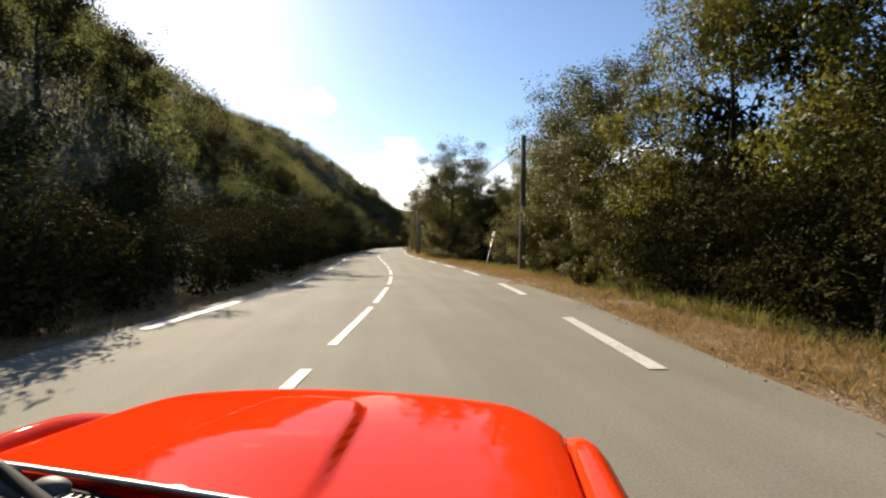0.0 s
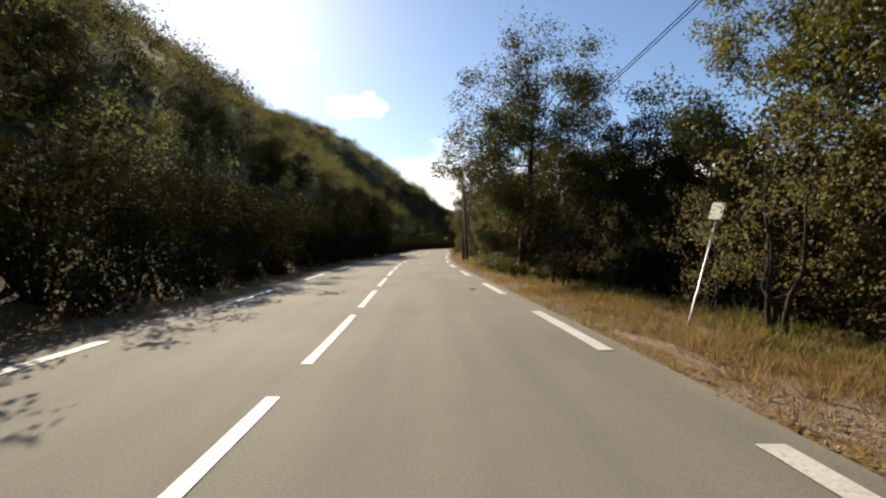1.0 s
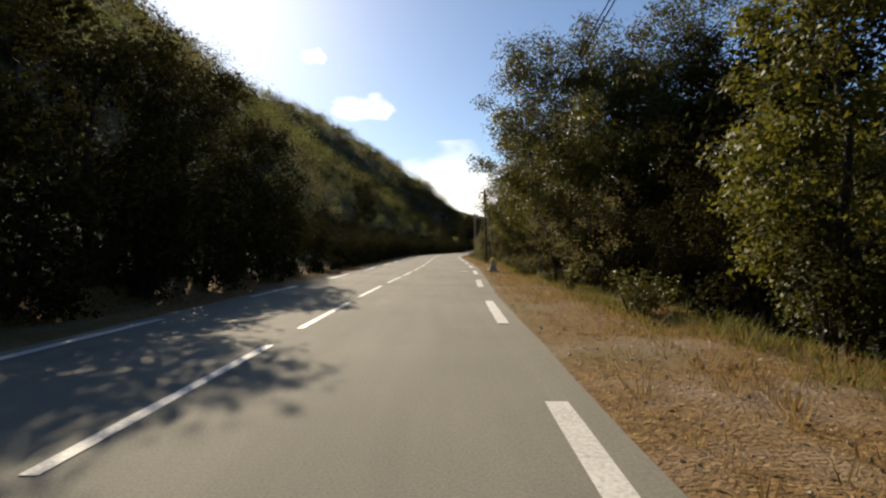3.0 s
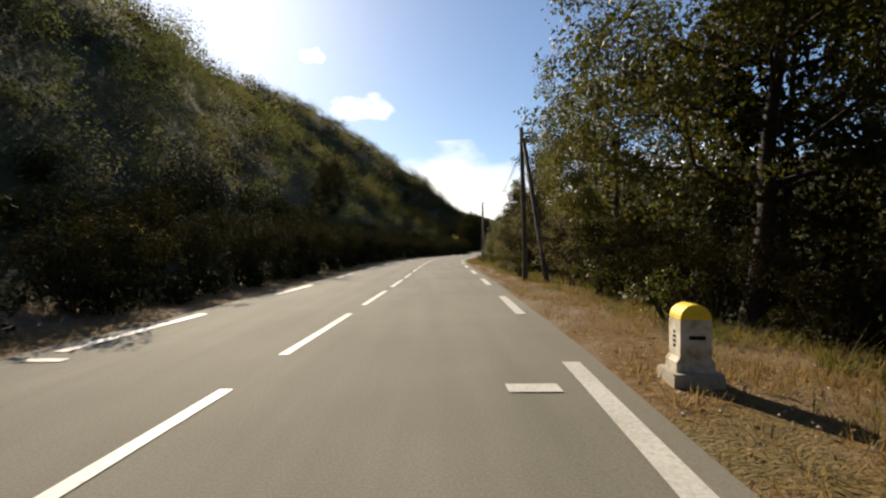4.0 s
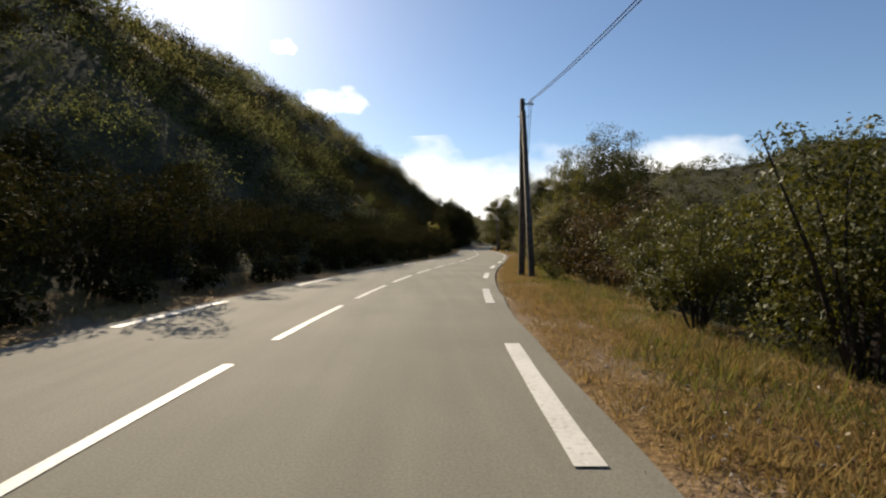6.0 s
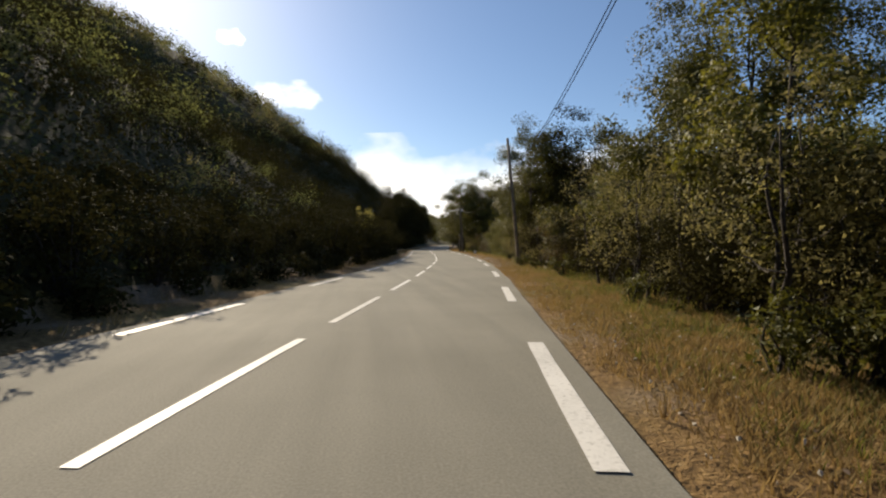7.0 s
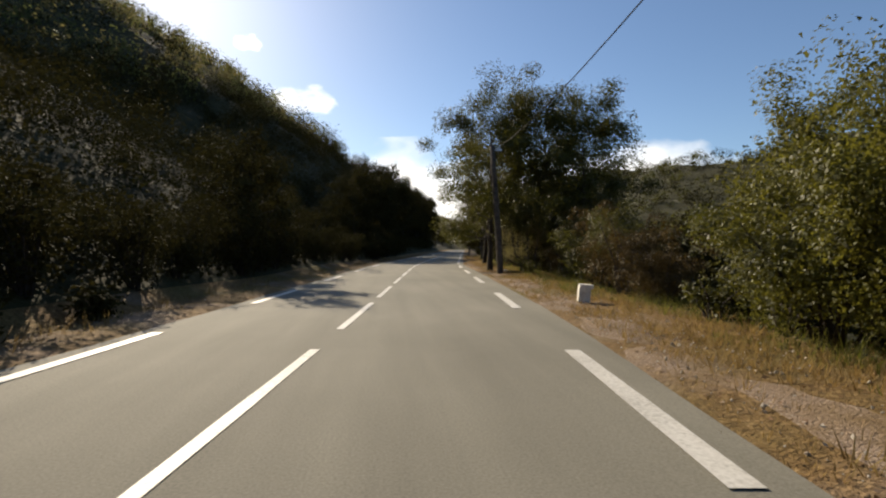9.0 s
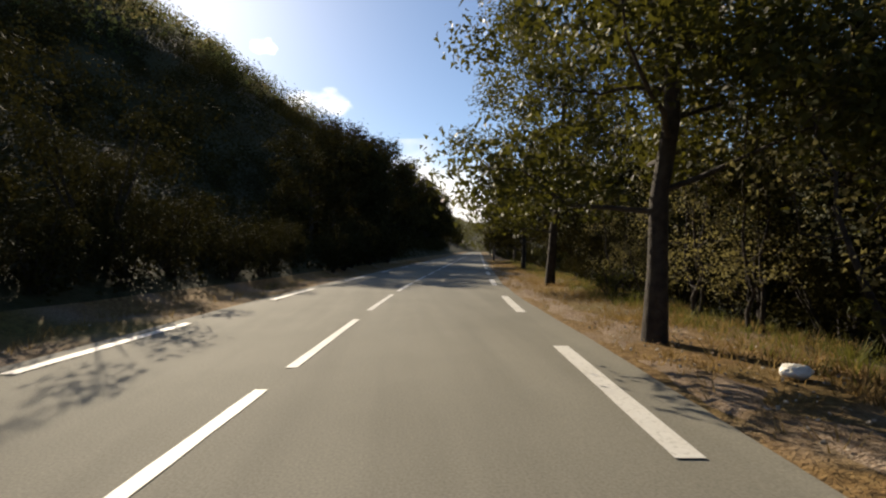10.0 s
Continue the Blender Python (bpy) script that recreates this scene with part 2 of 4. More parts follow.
def tube(verts, faces, points, radii, sides=7):
    """Adds a tapered tube along the points."""
    points = [Vector(p) for p in points]
    start = len(verts)
    for i, p in enumerate(points):
        d = (points[min(i + 1, len(points) - 1)] - points[max(i - 1, 0)]).normalized()
        x = d.orthogonal().normalized()
        if i and abs(x.dot(last)) < 0.999:
            x = (last - d * last.dot(d)).normalized()
        last = x
        y = d.cross(x)
        for s in range(sides):
            w = 2 * math.pi * s / sides
            verts.append(p + (x * math.cos(w) + y * math.sin(w)) * radii[i])
    for i in range(len(points) - 1):
        for s in range(sides):
            a, b = start + i * sides + s, start + i * sides + (s + 1) % sides
            faces.append((a, b, b + sides, a + sides))
    faces.append(tuple(start + (len(points) - 1) * sides + s for s in range(sides)))


# ---------------------------------------------------------------- the plan of the road
CENTRE_Y = (-400, -60, -30, 4.4, 8.4, 14, 21, 27, 38, 45, 65, 74, 84, 91, 104, 110, 114, 118, 123, 128, 134, 138.5, 144.5, 153, 158, 172, 178, 186, 198, 240, 285, 400, 700, 3000)
CENTRE_X = (-54, -8.69, -4.9, -0.63, -0.07, 0.4, 0.49, 0.3, -0.02, -0.13, 0.45, 1.04, 1.42, 1.6, 1.87, 2.11, 2.45, 2.88, 3.59, 4.55, 5.92, 7.03, 8.42, 10.1, 11.08, 12.94, 13.65, 14.52, 15.87, 23.1, 31, 51, 100, 480)
fine = np.arange(-400, 3000, 1.0)
rough_x = np.interp(fine, CENTRE_Y, CENTRE_X)
bell = np.exp(-np.linspace(-2, 2, 19) ** 2)
smooth_x = np.convolve(np.pad(rough_x, 9, mode="reflect", reflect_type="odd"), bell / bell.sum(), mode="valid")


def lane_l(y):
    """Centre line to the left edge line."""
    return float(np.interp(y, (0, 25, 50, 75, 100, 130, 150, 170, 190, 210), (2.68, 2.53, 2.40, 2.41, 2.56, 2.34, 2.33, 2.29, 2.44, 2.6)))


def lane_r(y):
    """Centre line to the right edge line."""
    return float(np.interp(y, (0, 12, 25, 50, 75, 100, 130, 150, 170, 190, 210), (3.12, 3.06, 2.94, 2.76, 2.88, 2.72, 2.70, 2.82, 2.79, 2.76, 2.70)))


def mid(y):
    return np.interp(y, fine, smooth_x)


def widen(y):
    """How far the asphalt reaches out past its usual right edge."""
    return np.interp(y, (9, 18, 168, 176, 190, 200), (0.5, 0.0, 0.0, 0.22, 0.22, 0.0))


def foot(y):
    """Centre line to the foot of the hedge on the right."""
    return np.interp(y, (0, 21, 27, 31, 38, 41, 48, 60, 74, 80, 92, 101, 115, 131, 137, 145, 151, 154, 162, 172, 176, 180, 187, 205),
                     (5.3, 5.1, 4.9, 4.5, 4.35, 4.3, 5.4, 5.2, 4.65, 4.9, 4.4, 4.3, 4.6, 4.8, 5.0, 4.9, 4.4, 4.6, 5.2, 4.9, 5.5, 4.75, 5.0, 5.1))


def lump(x, y, scale, seed=0.0):
    return noise.noise(Vector((x / scale + seed, y / scale - seed, seed)))


def side_height(u, y):
    """The ground's height beside the road, u metres right of its centre line."""
    x = u + float(mid(y))
    if -3.1 < u < 3.35:
        return -0.06
    if u < 0:
        a = -u - 4.3
        z = -0.02 + 0.05 * lump(x, y, 1.7)
        if a > 0:
            rise = float(np.interp(y, (60, 110, 140, 172, 190, 222, 255, 330), (1.0, 1.02, 0.85, 0.75, 0.63, 0.63, 0.95, 1.08)))
            steep = min(a, 4) * 0.62 + max(0, min(a, 26) - 4) * 0.96 + max(0, min(a, 95) - 26) * 0.66
            z += rise * steep * (1 + 0.10 * lump(x, y, 60, 3)) + min(a, 6) * 0.22 * lump(x, y, 9, 5) + max(0, a - 95) * 0.25
            if y > 330:
                z *= max(0.35, 1 - (y - 330) / 500)
        return z
    a = u - 5.6
    z = -0.03 + 0.06 * lump(x, y, 1.5)
    if a > 0:
        z -= min(a * 0.22, 3.0)
        far = u - 60
        if far > 0:
            z += min(far, 260) * 0.30 * (1 + 0.35 * lump(x, y, 170, 8)) + max(0, far - 260) * 0.05
    if y > 420:
        z += min(y - 420, 500) * 0.07 * min(1, max(0, (u - 10) / 60))
    return z


def height(u, y):
    """The ground's height; beyond the last bend a wooded hill closes the valley."""
    return side_height(u, y) + (max(0.0, min(y - 445, 420)) * 0.10 if abs(u) < 260 else 0.0)


# ---------------------------------------------------------------- ground, road and markings
us = [-2500, -1200, -600, -350, -220, -160, -130, -110, -100, -90, -80, -70, -60, -50, -42, -35, -29, -24, -20, -17, -14, -12, -10, -8.5, -7.2, -6.2, -5.4, -4.8, -4.3, -3.9, -3.5, -3.2, -2.95, 2.7, 3.0, 3.35, 3.7, 4.1, 4.5, 4.9, 5.3, 5.7, 6.2, 7, 8, 10, 13, 17, 22, 30, 40, 52, 60, 75, 95, 120, 150, 185, 230, 280, 320, 400, 600, 1200, 2500]
ys = list(np.arange(-320, -20, 20)) + list(np.arange(-20, 290, 1.5)) + list(np.arange(290, 520, 10)) + [540, 580, 640, 720, 820, 950, 1200, 1600, 2200, 2900]
verts = [(u + float(mid(y)), y, height(u, y)) for y in ys for u in us]
w = len(us)
faces = [(j * w + i, j * w + i + 1, (j + 1) * w + i + 1, (j + 1) * w + i) for j in range(len(ys) - 1) for i in range(w - 1)]
ground = new("ground", mesh_of("ground", verts, faces, M["earth"], True))
ground.data.materials.append(M["scrub"])
for p in ground.data.polygons:
    u = p.center.x - float(mid(p.center.y))
    p.material_index = int(u < -4.7 or u > 6.6 or p.center.y > 436)
tagged(ground, "dry grass, gravel and leaf litter beside a road under a wooded slope", "ground", kind="structure")

ry = list(np.arange(-300, -20, 10)) + list(np.arange(-20, 300, 1.5)) + list(np.arange(300, 441, 10))
verts, faces = [], []
for y in ry:
    x = float(mid(y))
    el = lane_l(y) + 0.34 + 0.10 * lump(1, y, 2.3, 2)
    er = lane_r(y) + 0.30 + 0.06 * lump(2, y, 2.6, 4) + float(widen(y))
    for u, z in ((-el - 0.04, -0.09), (-el, -0.005), (-1.5, 0.0), (0, 0.0), (1.5, 0.0), (er, -0.005), (er + 0.05, -0.09)):
        verts.append((x + u, y, z))
faces = [(j * 7 + i, j * 7 + i + 1, (j + 1) * 7 + i + 1, (j + 1) * 7 + i) for j in range(len(ry) - 1) for i in range(6)]
road = new("road", mesh_of("road", verts, faces, M["asphalt"]))
tagged(road, "sun-bleached grey two-lane asphalt road with broken edges", "road", kind="structure")


def dash(name, y0, y1, u, width):
    """One painted line of the road, following its bend."""
    v, f = [], []
    steps = 7
    for i in range(steps + 1):
        y = y0 + (y1 - y0) * i / steps
        x = float(mid(y)) + (0.0 if u == 0 else lane_r(y) if u > 0 else -lane_l(y))
        dx = float(mid(y + 0.5) - mid(y - 0.5))
        wob = 0.006 * lump(3, y, 0.4, u)
        for s in (-1, 1):
            v.append((x + s * (width / 2 + wob), y - s * dx * width / 2, 0.006))
    for i in range(steps):
        f.append((2 * i, 2 * i + 1, 2 * i + 3, 2 * i + 2))
    ob = new(name, mesh_of(name, v, f, M["paint"]))
    ob.parent = road
    return ob


def starts(known, step, before, after):
    """Starts of the dashes: the counted ones, and evenly on before and behind them."""
    index = [k for k, y in known]
    place = [y for k, y in known]
    got = [float(np.interp(i, index, place)) for i in range(index[0], index[-1] + 1)]
    return [got[0] - step * i for i in range(before, 0, -1)] + got + [got[-1] + step * i for i in range(1, after)]


RIGHT = ((0, 3.9), (1, 10.0), (2, 16.3), (3, 21.6), (4, 27.3), (6, 40.0), (7, 46.3), (10, 65.7), (11, 72.1), (13, 84.7), (14, 90.9), (16, 103.8), (17, 110.3), (22, 143.2), (23, 150.5), (24, 156.7), (27, 176.2), (28, 182.5), (29, 188.0), (30, 193.9))
LEFT = ((0, 13.0), (12, 88.1), (15, 108.1), (21, 147.2), (25, 171.4), (26, 177.6), (29, 196.5))
MIDDLE = ((0, 5.3), (1, 9.0), (2, 13.0), (4, 21.1), (5, 25.1), (8, 38.0), (9, 42.1), (15, 67.2), (16, 71.1), (19, 84.0), (20, 88.1), (24, 105.3), (25, 109.4), (30, 130.5), (31, 134.7), (32, 139.2), (33, 143.9), (35, 152.8), (36, 156.8), (40, 174.3), (42, 182.6), (44, 190.2), (45, 194.4))
for y in starts(RIGHT, 6.4, 4, 22):
    dash("edge_line", y, y + 2.95, 1.0, 0.17)
for y in starts(LEFT, 6.4, 6, 22):
    dash("edge_line", y, y + 2.95, -1.0, 0.145)
for y in starts(MIDDLE, 4.1, 5, 30):
    dash("centre_line", y, y + 3.1, 0.0, 0.105)
for y, u0, u1, deep in ((74.2, 2.18, 2.6, 0.11), (75.2, -2.45, -2.05, 0.07)):
    v = [(float(mid(y)) + u, y + s * deep, 0.006) for u, s in ((u0, -1), (u1, -1), (u1, 1), (u0, 1))]
    ob = new("cross_mark", mesh_of("cross_mark", v, [(0, 1, 2, 3)], M["paint"]))
    ob.parent = road



def tar_patch(x, y, wide, deep, seed):
    """A dark stain of tar, an uneven oval thin on the asphalt."""
    v = [(x, y, 0.006)]
    for i in range(22):
        a = 2 * math.pi * i / 22
        r = 1 + 0.35 * noise.noise(Vector((math.cos(a) * 1.5, math.sin(a) * 1.5, seed)))
        v.append((x + wide * r * math.cos(a), y + deep * r * math.sin(a), 0.004))
    ob = new("patch", mesh_of("patch", v, [(0, i + 1, (i + 1) % 22 + 1) for i in range(22)], M["tar"]))
    ob.parent = road
    tagged(ob, "dark tar patch")


tar_patch(2.63, 28.52, 0.085, 0.17, 1.0)
tar_patch(-1.30, 29.88, 0.24, 0.12, 4.0)



def gravel_shoulder(y0, y1, near, wide):
    """A ragged strip of pale gravel beside the asphalt; near: its gap to the asphalt's edge."""
    v, f = [], []
    rows = np.arange(y0, y1, 0.3)
    for i, y in enumerate(rows):
        taper = min(1.0, (y - y0) / 4, (y1 - y) / 4)
        e = lane_r(y) + 0.30 + float(widen(y)) + near + 0.22 * lump(5, y, 1.1, 7)
        out = e + max(0.05, wide * taper * (1 + 0.95 * lump(6, y, 1.9, 9) + 0.35 * lump(7, y, 0.5, 3)))
        for j in range(4):
            u = e + (out - e) * j / 3
            v.append((float(mid(y)) + u, y, height(u, y) + (-0.03 if j in (0, 3) else 0.014)))
        if i:
            f += [(4 * i - 4 + j, 4 * i - 3 + j, 4 * i + 1 + j, 4 * i + j) for j in range(3)]
    ob = new("gravel_shoulder", mesh_of("gravel_shoulder", v, f, M["shoulder"], True))
    return tagged(ob, "pale pinkish gravel strip along the asphalt's edge", "gravel", kind="structure")


gravel_shoulder(146, 212, 0.0, 0.95)
gravel_shoulder(89, 104, 0.35, 0.75)
gravel_shoulder(12, 24, 0.25, 0.9)
# ---------------------------------------------------------------- clouds, far behind everything


def cloud_mat(name, soft, strength, bank=False):
    """White cloud with a ragged outline; a bank is solid below and frays out upwards and to its ends."""
    k = Mat(name)
    t = k.t
    em = k.node("ShaderNodeEmission", Strength=strength)
    em.inputs[0].default_value = (1.0, 0.985, 0.96, 1)
    clear = t.nodes.new("ShaderNodeBsdfTransparent")
    mixer = t.nodes.new("ShaderNodeMixShader")
    gen = t.nodes.new("ShaderNodeTexCoord").outputs["Generated"]
    sep = t.nodes.new("ShaderNodeSeparateXYZ")
    k.link(gen, sep.inputs[0])

    def math_node(op, a, b):
        n = t.nodes.new("ShaderNodeMath")
        n.operation = op
        for i, vv in enumerate((a, b)):
            if isinstance(vv, (int, float)):
                n.inputs[i].default_value = vv
            else:
                k.link(vv, n.inputs[i])
        return n.outputs[0]

    nz = k.node("ShaderNodeTexNoise", Scale=3.2, Detail=6.0)
    k.link(gen, nz.inputs["Vector"])
    x = math_node("MULTIPLY", math_node("SUBTRACT", sep.outputs[0], 0.5), 2.0)
    z = math_node("MULTIPLY", math_node("SUBTRACT", sep.outputs[2], 0.5), 2.0)
    if bank:
        wide = k.node("ShaderNodeMapping")
        wide.inputs["Scale"].default_value = (3.0, 1.0, 1.0)
        k.link(gen, wide.inputs["Vector"])
        k.link(wide.outputs[0], nz.inputs["Vector"])
        x2 = math_node("MULTIPLY", x, x)
        r = math_node("ADD", math_node("MULTIPLY", math_node("MULTIPLY", x2, x2), 0.9), math_node("MULTIPLY", z, 1.15))
        fac = math_node("ADD", math_node("SUBTRACT", 0.95, r), math_node("MULTIPLY", math_node("SUBTRACT", nz.outputs["Fac"], 0.5), 1.5))
    else:
        r = math_node("ADD", math_node("MULTIPLY", x, x), math_node("MULTIPLY", z, z))
        fac = math_node("ADD", math_node("SUBTRACT", 0.55, r), math_node("MULTIPLY", math_node("SUBTRACT", nz.outputs["Fac"], 0.5), 1.7))
    ramp = k.ramp(fac, [(0.0, (0, 0, 0)), (soft, (1, 1, 1))])
    k.link(ramp, mixer.inputs[0])
    k.link(clear.outputs[0], mixer.inputs[1])
    k.link(em.outputs[0], mixer.inputs[2])
    k.link(mixer.outputs[0], t.nodes["Material Output"].inputs[0])
    return k.m


def cloud(left, up, wide, high, soft, strength, label, bank=False):
    """A cloud at a bearing (degrees left of +y) and height, with its angular size."""
    d = 4000.0
    way = Vector((-math.sin(radians(left)) * math.cos(radians(up)), math.cos(radians(left)) * math.cos(radians(up)), math.sin(radians(up))))
    c = way * d + Vector((0, 80, 0))
    right = Vector((math.cos(radians(left)), math.sin(radians(left)), 0))
    above = right.cross(way).normalized()
    ww, hh = d * math.tan(radians(wide / 2)), d * math.tan(radians(high / 2))
    me = mesh_of("cloud", [c - right * ww - above * hh, c + right * ww - above * hh, c + right * ww + above * hh, c - right * ww + above * hh], [(0, 1, 2, 3)], cloud_mat("cloud", soft, strength, bank))
    ob = new("cloud", me)
    ob.visible_shadow = False
    return tagged(ob, label, "cloud", kind="structure")


cloud(8.4, 16.2, 10, 4.6, 0.8, 1.25, "small white cloud in the blue sky")
cloud(14.2, 21.2, 3.6, 2.4, 0.7, 1.5, "small wisp of white cloud")
cloud(-14.0, 4.5, 76, 17, 0.6, 1.0, "low bank of white cloud above the hills", True)

# ---------------------------------------------------------------- trees and shrubs


def skeleton_tree(rng, tall, spread, trunk_r, bare=0.35, stems=1, limbs=9, twigs=5):
    """Trunk, crooked limbs and twigs of a tree, and the places of its leaf clumps."""
    v, f, tips = [], [], []
    for s in range(stems):
        lean = rng.normal(0, 0.035, 2) if stems == 1 else np.array((-0.07 + 0.14 * s, rng.normal(0, 0.04)))
        top = tall * rng.uniform(0.74, 0.84)
        pts, wander = [], np.zeros(2)
        for i in range(9):
            q = i / 8
            wander = wander + rng.normal(0, 0.055, 2)
            pts.append(Vector((lean[0] * top * q + wander[0] + 0.24 * s, lean[1] * top * q + wander[1] - 0.1 * s, top * q - (0.25 if i == 0 else 0))))
        r0 = trunk_r / math.sqrt(stems)
        tube(v, f, pts, [r0 * (1.3 if i == 0 else 1.02 - 0.105 * i) for i in range(9)], 8)
        n = max(4, limbs // stems)
        for l in range(n):
            q = min(0.98, bare + (1 - bare) * (l + rng.uniform(0, 0.8)) / n)
            i = min(7, int(q * 8))
            base = pts[i].lerp(pts[i + 1], q * 8 - i)
            ang = l * 2.4 + rng.uniform(-0.5, 0.5) + s
            up = max(0, q - bare) / (1 - bare)
            reach = spread * (0.78 + 0.85 * up - 1.35 * up * up) * rng.uniform(0.72, 1.12)
            rise = tall * (0.09 + 0.12 * up) * rng.uniform(0.6, 1.4)
            rl = r0 * (0.40 - 0.24 * q)
            limb = [base]
            for g in range(1, 5):
                h = g / 4
                turn = ang + rng.normal(0, 0.16)
                limb.append(base + Vector((math.cos(turn) * reach * h, math.sin(turn) * reach * h, rise * (0.55 * h + 0.45 * h * h) + rng.normal(0, 0.10))))
            tube(v, f, limb, [rl, rl * 0.78, rl * 0.55, rl * 0.34, rl * 0.14], 5)
            for g in range(twigs):
                h = 0.3 + 0.7 * (g + rng.uniform(0.3, 1.0)) / twigs
                k = min(3, int(h * 4))
                b = limb[k].lerp(limb[k + 1], min(1.0, h * 4 - k))
                out = ang + rng.choice((-1, 1)) * rng.uniform(0.3, 1.4)
                far = spread * rng.uniform(0.12, 0.34)
                e = b + Vector((math.cos(out) * far, math.sin(out) * far, rng.normal(0.06, 0.05) * tall))
                m = b.lerp(e, 0.5) + Vector((0, 0, rng.uniform(0.0, 0.12)))
                tube(v, f, [b, m, e], [rl * 0.26, rl * 0.18, rl * 0.06], 3)
                tips.append(e)
                if rng.random() < 0.3:
                    tips.append(b.lerp(m, rng.uniform(0.2, 1.0)))
        tips.append(pts[-1])
    return v, f, np.array([tuple(p) for p in tips])


def build_tree(kind, label, seed, tall, spread, trunk_r, leaf, size, per_tip, clump, bare=0.35, stems=1, limbs=9, twigs=5):
    """A tree: its trunk with limbs, and a crown of many leaves round the ends of the twigs."""
    rng = np.random.default_rng(seed)
    v, f, tips = skeleton_tree(rng, tall, spread, trunk_r, bare, stems, limbs, twigs)
    centre = tips.mean(0)
    counts = rng.integers(int(per_tip * 0.5), int(per_tip * 1.5), len(tips))
    where = np.repeat(tips, counts, 0)
    swell = np.repeat(rng.uniform(0.65, 1.35, len(tips)), counts)
    off = unit(rng.normal(0, 1, (len(where), 3))) * (1.7 * clump * swell * rng.random(len(where)) ** 0.40)[:, None] * (1, 1, 0.75)
    cards = leaflets(rng, where + off, unit(where + off - centre) * 0.5 + unit(off) * 0.5, size)
    root = new(kind)
    tagged(root, label, "bush" if "bush" in kind or "shrub" in kind else "tree")
    part("trunk", mesh_of("trunk", v, f, M["bark"], True), None, root)
    part("crown", quads_mesh("crown", cards, leaf, 3), None, root)
    return root


def build_bush(kind, label, seed, tall, wide, leaf, size, count, stems=9):
    """A shrub: thin stems, and leaves in uneven lumps down to the ground."""
    rng = np.random.default_rng(seed)
    v, f = [], []
    lumps = []
    for s in range(stems):
        ang, lean = rng.uniform(0, 6.28), rng.uniform(0.1, 0.5) * wide
        top = Vector((math.cos(ang) * lean, math.sin(ang) * lean, tall * rng.uniform(0.55, 0.95)))
        tube(v, f, [Vector((math.cos(ang) * 0.1, math.sin(ang) * 0.1, -0.1)), top * 0.5 + Vector((rng.normal(0, 0.08), rng.normal(0, 0.08), 0)), top], [0.035, 0.022, 0.006], 4)
        for q in (0.42, 0.66, 0.84, 1.0):
            p = np.array(top) * q + rng.normal(0, 0.14 * wide, 3) * (1, 1, 0.5)
            lumps.append((*p, rng.uniform(0.09, 0.23) * min(wide, tall) * (1.15 - 0.4 * q)))
    lumps = np.array(lumps)
    pick = rng.choice(len(lumps), count, p=lumps[:, 3] ** 2 / (lumps[:, 3] ** 2).sum())
    way = unit(rng.normal(0, 1, (count, 3)) + (0, 0, 0.4))
    where = lumps[pick, :3] + way * (lumps[pick, 3] * rng.uniform(0.6, 1.12, count))[:, None] * (1.1, 1.1, 0.8)
    where[:, 2] = np.abs(where[:, 2])
    cards = leaflets(rng, where, way, size)
    root = new(kind)
    tagged(root, label, "bush")
    part("stem", mesh_of("stem", v, f, M["bark"]), None, root)
    part("crown", quads_mesh("crown", cards, leaf, 3), None, root)
    return root


P = {}
P["oak"] = build_tree("oak_tree", "broad dark-green oak tree on the dry verge", 3, 8.6, 3.5, 0.18, M["leaf"], 0.112, 165, 0.42, 0.26, 1, 24, 6)
P["oak_b"] = build_tree("oak_tree", "tall green oak tree at the wood's edge", 11, 8.6, 2.7, 0.12, M["leaf"], 0.108, 135, 0.35, 0.22, 1, 20, 5)
# Sunlit look of these oaks put into a paler leaf colour.
P["oak_light"] = build_tree("oak_tree", "tall yellow-green oak tree in the sun", 14, 8.6, 2.7, 0.13, M["leaf_pale"], 0.108, 135, 0.34, 0.20, 1, 19, 5)
# Bank trees and thickets carry the darker leaves painted as shade.
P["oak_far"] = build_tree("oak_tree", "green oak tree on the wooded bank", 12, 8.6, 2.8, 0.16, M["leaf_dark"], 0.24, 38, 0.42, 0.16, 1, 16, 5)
# Oak for the wood's dark stretches, its shade painted into the leaves.
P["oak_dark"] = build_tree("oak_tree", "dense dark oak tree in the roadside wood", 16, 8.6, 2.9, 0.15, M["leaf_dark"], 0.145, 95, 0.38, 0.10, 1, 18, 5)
P["open"] = build_tree("tree", "many-stemmed tree with thin open foliage", 21, 7.4, 2.1, 0.21, M["leaf"], 0.105, 95, 0.24, 0.34, 3, 21, 4)
P["young"] = build_tree("tree", "slim young green tree with light foliage", 31, 6.0, 1.7, 0.10, M["leaf_pale"], 0.11, 115, 0.25, 0.16, 1, 13, 5)
P["leafy"] = build_tree("tree", "young yellow-green tree in leaf down to the grass", 35, 5.6, 2.0, 0.09, M["leaf_pale"], 0.105, 95, 0.27, 0.06, 2, 26, 5)
P["twiggy"] = build_tree("shrub", "thin half-bare shrub with pale stems", 37, 3.4, 1.1, 0.075, M["leaf_dry"], 0.07, 14, 0.2, 0.12, 3, 18, 4)
P["bush"] = build_bush("bush", "dense green leafy bush beside the road", 41, 2.7, 2.6, M["leaf"], 0.074, 5600, 10)
P["bush_pale"] = build_bush("bush", "yellow-green leafy bush beside the road", 42, 2.3, 2.2, M["leaf_pale"], 0.072, 4800)
P["bush_russet"] = build_bush("bush", "russet-brown drying bush on the road verge", 43, 2.4, 2.4, M["leaf_russet"], 0.068, 5000)
